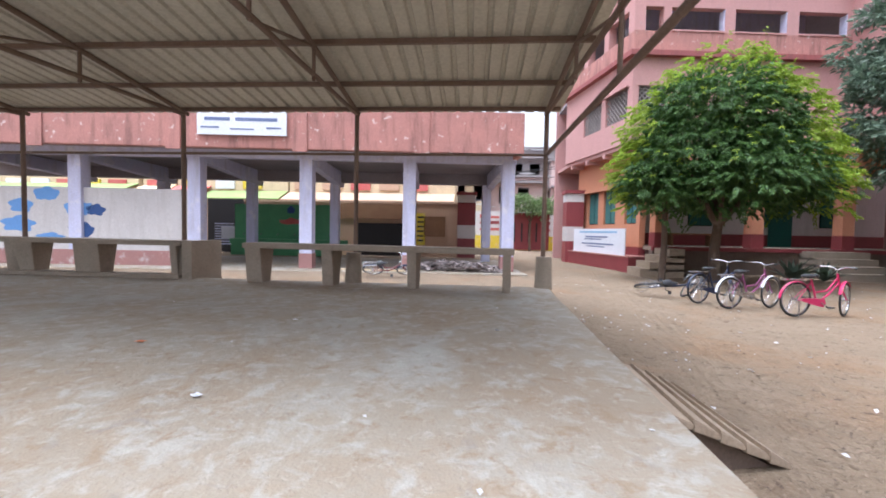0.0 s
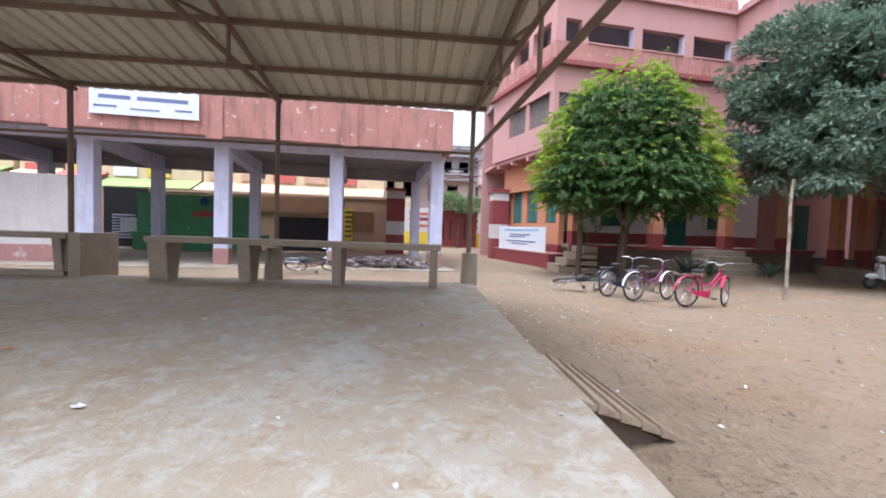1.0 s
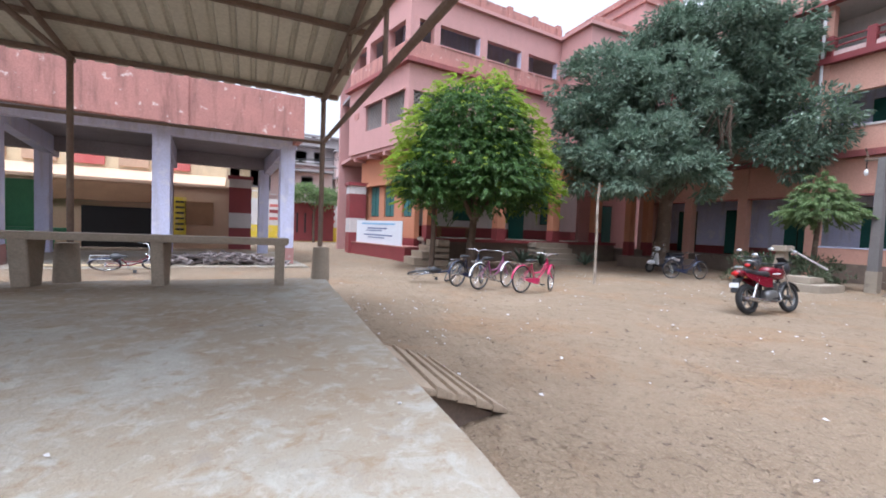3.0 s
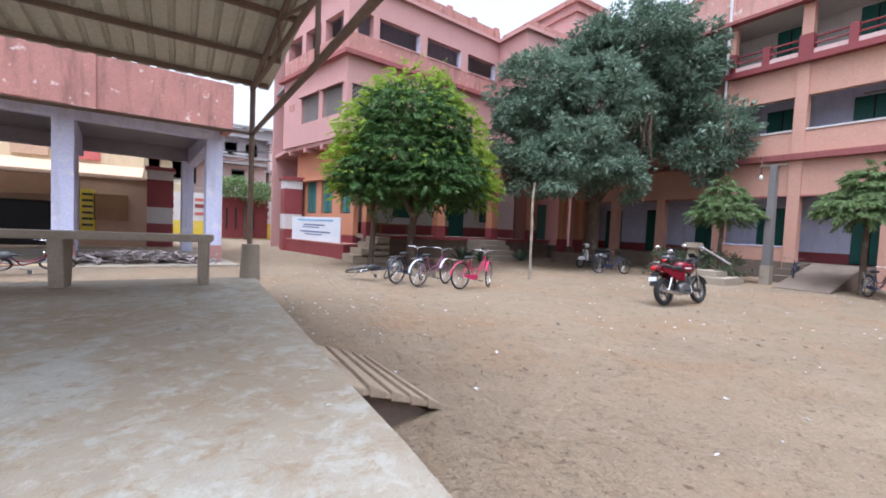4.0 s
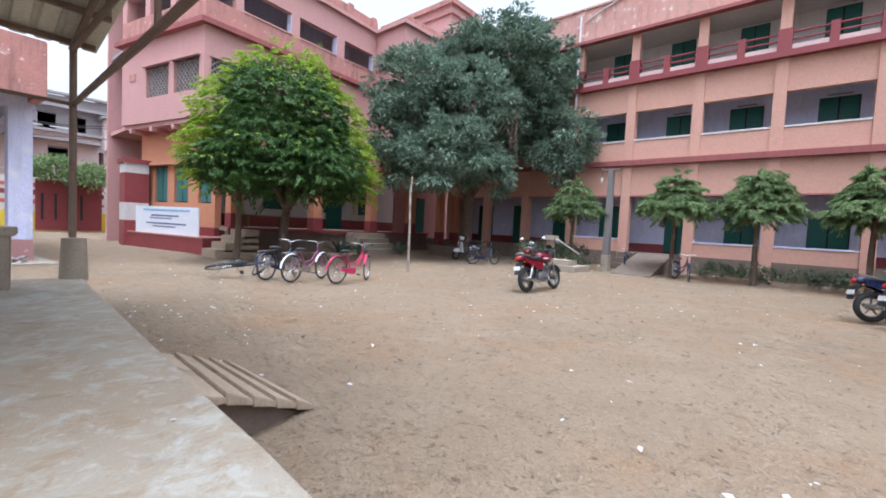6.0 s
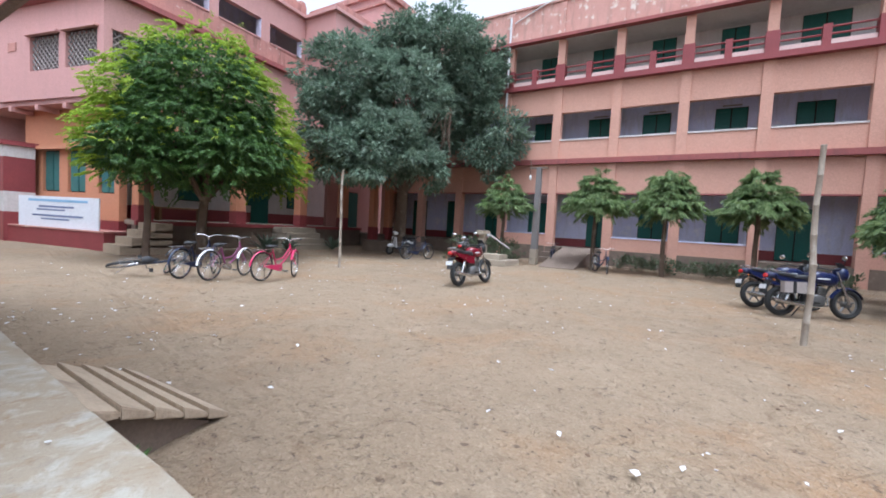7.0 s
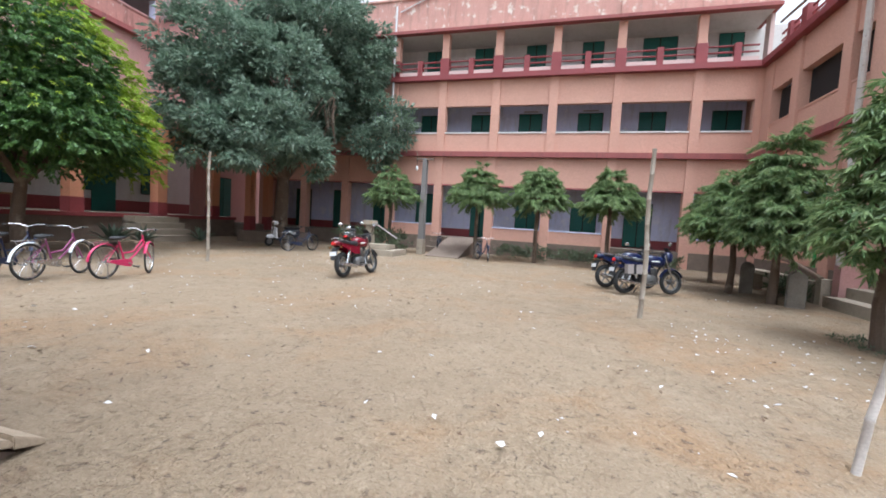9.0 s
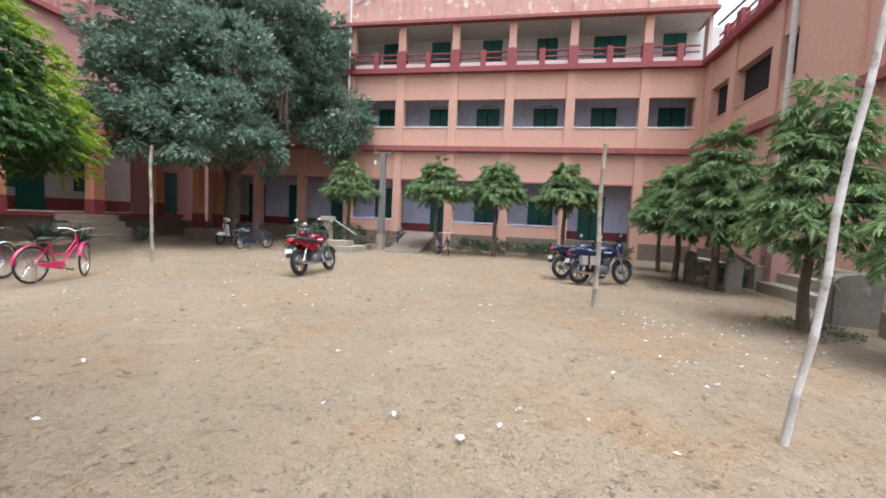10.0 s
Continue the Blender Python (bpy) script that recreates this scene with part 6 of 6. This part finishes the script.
    P("chain_case", BLACKP, lambda bm: slab(bm, [(-0.1, 0.1, 0.36), (-0.6, 0.1, 0.36), (-0.66, 0.1, 0.3), (-0.6, 0.1, 0.25), (-0.1, 0.1, 0.26)], 0.05, (0, 1, 0)))
    P("side_stand", BLACKP, lambda bm: rod(bm, (-0.1, 0.12, 0.26), (-0.2, 0.26, -0.01), 0.012))
    if box_side:
        b = P("side_box", GRILLE, lambda bm: box(bm, -0.72, -0.3, -0.26, -0.14, 0.48, 0.7), lab="grey metal side box")
        P("box_strap", BLACKP, lambda bm: box(bm, -0.56, -0.5, -0.268, -0.13, 0.475, 0.705), b)
    return t


mat_amber = mat("amber_lens", (0.4, 0.12, 0.02), 0.3, bump=0)
motorcycle((7.45, 4.6, 0), -4, REDMOTO, "red and black motorcycle parked on its side stand in the yard", lean=-8, trim=BLACKP)
motorcycle((10.3, 6.35, 0), 20, BLACKP, "black motorcycle parked beside the hand pump", lean=-6, trim=BLACKP)
motorcycle((8.87, -1.08, 0), -62, BLUEMOTO, "blue motorcycle with a grey side box parked near the trees", box_side=True)
motorcycle((9.55, -0.78, 0), -60, BLUEMOTO, "second dark blue motorcycle parked behind the first", lean=-7, trim=BLACKP)


def scooter(loc, turn):
    t = thing("motor_scooter", loc, turn, "dark blue scooter with a pale front apron parked in the shade", "scooter")
    t.matrix_basis = t.matrix_basis @ pose(0, 0, 0, -7, 0, 0) @ Matrix.Scale(0.83, 4)

    def P(name, m, fn, parent=t, lab=""):
        return piece(name, m, parent, fn, lab, world=False, smooth=True)
    for x in (-0.55, 0.62):
        w = new("wheel")
        w.parent = t
        w.matrix_basis = Matrix.Translation((x, 0, 0.22))
        P("tyre", TYRE, lambda bm: ring(bm, (0, 0, 0), (0, 1, 0), 0.17, 0.05, 24, 8), w)
        P("rim", ENGINE, lambda bm: rod(bm, (0, -0.04, 0), (0, 0.04, 0), 0.12, n=16), w)
    P("body", SCOOTBLUE, lambda bm: blob(bm, (-0.5, 0, 0.55), (0.42, 0.19, 0.22), None, 14, 9, 0.7))
    P("floor_board", BLACKP, lambda bm: box(bm, -0.2, 0.35, -0.16, 0.16, 0.27, 0.34))
    P("seat", BLACKP, lambda bm: blob(bm, (-0.5, 0, 0.79), (0.42, 0.14, 0.06), None, 12, 7, 0.6))
    P("apron", WHITEP, lambda bm: slab(bm, [(0.36, -0.17, 0.36), (0.36, 0.17, 0.36), (0.44, 0.14, 0.82), (0.44, -0.14, 0.82)], 0.06, (1, 0, -0.1)), lab="pale front apron")
    P("front_mudguard", WHITEP, lambda bm: blob(bm, (0.6, 0, 0.42), (0.2, 0.08, 0.1)))
    P("fork", CHROME, lambda bm: rod(bm, (0.62, 0, 0.24), (0.42, 0, 0.95), 0.035))
    P("head", WHITEP, lambda bm: blob(bm, (0.42, 0, 1.0), (0.13, 0.17, 0.09)), lab="white headlamp cowl")
    P("headlamp_glass", CHROME, lambda bm: blob(bm, (0.53, 0, 0.99), (0.035, 0.09, 0.05)))
    P("tail_lamp", LAMPRED, lambda bm: blob(bm, (-0.92, 0, 0.6), (0.03, 0.08, 0.05)))
    P("grab_rail", CHROME, lambda bm: tube(bm, [(-0.7, 0.13, 0.8), (-0.98, 0.1, 0.86), (-0.98, -0.1, 0.86), (-0.7, -0.13, 0.8)], 0.012))
    for s in (1, -1):
        P("side_panel", WHITEP, lambda bm: blob(bm, (-0.45, s * 0.17, 0.6), (0.26, 0.03, 0.07), Matrix.Rotation(radians(-14), 3, "Y"), 10, 6), lab="pale stripe panel")
    P("handlebar", BLACKP, lambda bm: rod(bm, (0.36, -0.33, 1.02), (0.36, 0.33, 1.02), 0.016))
    for s in (1, -1):
        P("mirror", CHROME, lambda bm: blob(bm, (0.36, s * 0.3, 1.22), (0.02, 0.07, 0.05)))
        P("mirror_stem", BLACKP, lambda bm: rod(bm, (0.36, s * 0.25, 1.02), (0.36, s * 0.29, 1.2), 0.007))


SCOOTBLUE = mat("dark_blue_scooter_paint", (0.012, 0.018, 0.04), 0.3, bump=0, spec=0.6)
scooter((12.45, 10.45, 0), 168)


# ---- stones, steps and clutter ----
mat_stone = mat("lichen_dark_cement", (0.2, 0.175, 0.145), 0.95, (0.11, 0.095, 0.08), (0.3, 0.28, 0.25), 3, 30, 0.5, spot_low=0.6, spot_high=0.72)


def stone_post(loc, w, d, h, label):
    t = thing("stone_post", loc, 0, label, "stone post", "stone posts by the side wing")

    def fn(bm):
        pts = [(-w / 2, 0, -0.05), (w / 2, 0, -0.05), (w / 2, 0, h * 0.78)] + [(w / 2 * math.cos(a), 0, h * 0.78 + h * 0.22 * math.sin(a)) for a in (0.5, 1.0, 1.57, 2.14, 2.64)] + [(-w / 2, 0, h * 0.78)]
        slab(bm, pts, d, (0, 1, 0))
    t2 = piece("post", mat_stone, t, fn, world=False, bevel=0.02)
    t2.rotation_euler = (0, 0, radians(75))


stone_post((10.75, -3.42, 0), 0.25, 0.2, 0.72, "rounded grey cement post beside a tree")
stone_post((9.05, -3.62, 0), 0.28, 0.24, 0.68, "rounded pale cement post with flaking paint")
stone_post((6.55, -4.0, 0), 0.52, 0.4, 0.7, "broad dark cement block post beside the steps")


def make_wing_steps():
    t = thing("side_ramp", (12.4, -4.4, 0), 0, "dark cement side walls and rails of a short ramp", "ramp")
    bx("ramp_wall", CEMENT, t, 10.2, 12.6, -4.55, -4.4, -0.05, 0.42)
    bx("ramp_wall", CEMENT, t, 9.9, 10.1, -5.5, -4.4, -0.05, 0.5)
    piece("handrail", STEEL, t, lambda bm: tube(bm, [(10.0, -4.45, 0.5), (11.0, -4.45, 0.72), (12.6, -4.45, 0.9)], 0.045))
    bx("stone_bench", CEMENT, t, 10.6, 12.4, -4.3, -3.95, 0.4, 0.48)
    bx("bench_leg", CEMENT, t, 10.75, 10.9, -4.25, -4.0, -0.05, 0.4)
    bx("bench_leg", CEMENT, t, 12.1, 12.25, -4.25, -4.0, -0.05, 0.4)
    k = thing("kerb_wall", (5.6, -4.0, 0), 0, "low pale cement wall at the steps", "low wall")
    bx("low_wall", CONC, k, 4.2, 5.9, -4.1, -3.9, -0.05, 0.3)


make_wing_steps()


def make_block_ramp():
    t = thing("entrance_ramp", (15.6, 4.9, 0), 0, "sloping cement ramp with side steps up to the school block", "ramp")
    piece("ramp_slab", SHADEBROWNCEM, t, lambda bm: hexa(bm, (13.4, 4.05, -0.05), (16.8, 4.2, -0.05), (16.8, 5.4, -0.05), (13.4, 5.25, -0.05), (13.4, 4.05, 0.01), (16.8, 4.2, 0.6), (16.8, 5.4, 0.6), (13.4, 5.25, 0.01)))
    for k in range(3):
        bx("step", SHADEBROWNCEM, t, 15.5 + 0.38 * k, 16.8, 5.42, 6.0, -0.05, 0.2 * (k + 1))
    s = thing("veranda_steps", (10.9, 14.0, 0), 0, "three worn cement steps to the veranda", "steps")
    for k in range(4):
        bx("step", CEMENT, s, 9.9, 11.5, 13.3 + 0.28 * k, 14.75, -0.05 + 0.2 * k, 0.2 * (k + 1))
    p = thing("tree_planter", (13.9, 11.9, 0), 0, "square cement planter round the big tree", "planter")
    bx("planter_wall", SHADEBROWNCEM, p, 13.0, 14.9, 10.9, 11.1, -0.05, 0.42)
    bx("planter_wall", SHADEBROWNCEM, p, 13.0, 13.2, 11.104, 12.7, -0.05, 0.42)
    bx("planter_wall", SHADEBROWNCEM, p, 13.0, 14.9, 12.704, 12.9, -0.05, 0.42)
    bx("planter_wall", SHADEBROWNCEM, p, 14.7, 14.9, 11.104, 12.7, -0.05, 0.42)
    bx("soil", SAND, p, 13.2, 14.7, 11.104, 12.7, -0.05, 0.34)
    b = thing("veranda_bench", (7.2, 16.2, 0.86), 0, "dark wooden bench on the veranda", "bench")
    bx("seat", WOOD, b, 6.4, 8.0, 16.0, 16.4, 1.26, 1.31)
    for x in (6.5, 7.85):
        bx("leg", WOOD, b, x, x + 0.07, 16.03, 16.37, 0.86, 1.26)


make_block_ramp()


def make_debris():
    t = thing("debris_heap", (-0.9, 13.4, 0), 0, "heap of broken grey planks and rubble on the hall floor", "rubble", kind="stuff")

    def fn(bm):
        rng = random.Random(9)
        for _ in range(330):
            u = rng.random()
            x, y = -2.9 + 3.4 * u, 12.9 + 1.0 * rng.random()
            z = 0.02 + 0.26 * rng.random() * math.sin(math.pi * min(1, max(0, u)))
            m = pose(x, y, z + 0.02, rng.uniform(-25, 25), rng.uniform(-25, 25), rng.uniform(0, 180))
            a, b, c = rng.uniform(0.06, 0.24), rng.uniform(0.02, 0.05), rng.uniform(0.008, 0.02)
            v = box(bm, -a, a, -b, b, -c, c)
            for q in v:
                q.co = m @ q.co
    piece("rubble", mat("rubble", (0.32, 0.27, 0.26), 0.9, random_tint=0.55, island=True), t, fn)
    s = thing("plank", (-3.6, 12.6, 0.06), 0, "pale long plank lying on the hall floor", "plank")
    piece("board", CREAM, s, lambda bm: box(bm, -1.1, 1.1, -0.08, 0.08, -0.04, 0.0), world=False)


make_debris()


mat_scrap = mat("soiled_paper", (0.6, 0.59, 0.61), 0.8, (0.46, 0.44, 0.44))


def make_litter():
    def bits(name, n, seed, area, size, material, label, z=0.0):
        t = thing(name, (area[0], area[2], z), 0, label, "litter", kind="stuff")

        def fn(bm):
            rng = random.Random(seed)
            for _ in range(n):
                x, y = rng.uniform(area[0], area[1]), rng.uniform(area[2], area[3])
                if z == 0.0 and x < edge_x(y) + 0.1:
                    continue
                s = size * rng.uniform(0.4, 1.4)
                m = pose(x, y, z + 0.012, rng.uniform(-18, 18), rng.uniform(-18, 18), rng.uniform(0, 360))
                v = [bm.verts.new(m @ Vector(c)) for c in ((-s, -s * 0.5, 0), (s * 0.2, -s * 0.6, s * 0.1), (s, s * 0.3, 0), (-s * 0.3, s * 0.6, s * 0.25))]
                b = bm.verts.new(m @ Vector((0, 0, -0.006)))
                bm.faces.new(v)
                for i in range(4):
                    bm.faces.new((v[(i + 1) % 4], v[i], b))
        piece("bits", material, t, fn)
    bits("paper_scraps", 420, 1, (0.5, 14, -3.5, 12), 0.019, mat_scrap, "small white paper scraps scattered on the soil")
    bits("paper_scraps", 45, 5, (0.7, 2.4, 4.0, 7.0), 0.018, mat_scrap, "white paper scraps near the pavilion edge")
    bits("paper_scraps", 80, 6, (3.6, 6.0, -2.6, -0.7), 0.016, mat_scrap, "white paper scraps near a leaning pole")
    bits("dry_leaves", 300, 2, (0.5, 13, -3.5, 11), 0.024, mat("dry_brown_leaf", (0.13, 0.08, 0.05), 0.9), "dark dry leaves and twigs scattered on the soil")
    bits("soil_clods", 500, 3, (0.5, 12, -3, 10), 0.018, SAND, "small clods of soil")
    bits("paper_scraps", 14, 4, (-6, 0.2, 1.5, 6), 0.018, mat_scrap, "small scraps on the pavilion floor", PLAT)
    for (x, y, z, s, m, nm, lab) in ((1.97, 0.76, 0.01, 0.038, mat_scrap, "crumpled_paper", "crumpled white paper on the soil"), (1.55, 0.05, 0.01, 0.032, mat_scrap, "crumpled_paper", "folded white paper scrap on the soil"), (0.98, 3.72, 0.04, 0.06, mat("mauve_wrapper", (0.42, 0.3, 0.42), 0.5), "snack_wrapper", "crumpled mauve wrapper beside the ramp"),
                                     (-2.9, 3.35, PLAT + 0.012, 0.035, mat("orange_wrapper", (0.8, 0.2, 0.05), 0.5), "snack_wrapper", "orange wrapper on the pavilion floor"), (-1.9, 2.5, PLAT + 0.012, 0.03, PAPER, "crumpled_paper", "small crumpled paper on the pavilion floor"),
                                     (-2.15, 4.2, PLAT + 0.012, 0.03, PAPER, "crumpled_paper", "small crumpled paper on the pavilion floor"), (-2.45, 1.9, PLAT + 0.01, 0.035, YELLOW, "snack_wrapper", "yellow wrapper on the pavilion floor"), (-2.75, 1.92, PLAT + 0.01, 0.025, YELLOW, "snack_wrapper", "yellow wrapper on the pavilion floor")):
        t = thing(nm, (x, y, z), 0, lab, "litter")

        def fn(bm):
            rng = random.Random(int(x * 100))
            blob(bm, (0, 0, 0), (s, s * 0.6, s * 0.06), None, 7, 3)
            for v in bm.verts:
                v.co += Vector((rng.uniform(-1, 1), rng.uniform(-1, 1), rng.uniform(-0.1, 0.45))) * s * 0.42
        piece("sheet", m, t, fn, world=False)


make_litter()


# ---- from units of the plan to metres ----
for ob in list(scene.objects):
    if ob.parent is None and ob.type in ("MESH", "EMPTY"):
        ob.matrix_basis = Matrix.Scale(K, 4) @ ob.matrix_basis
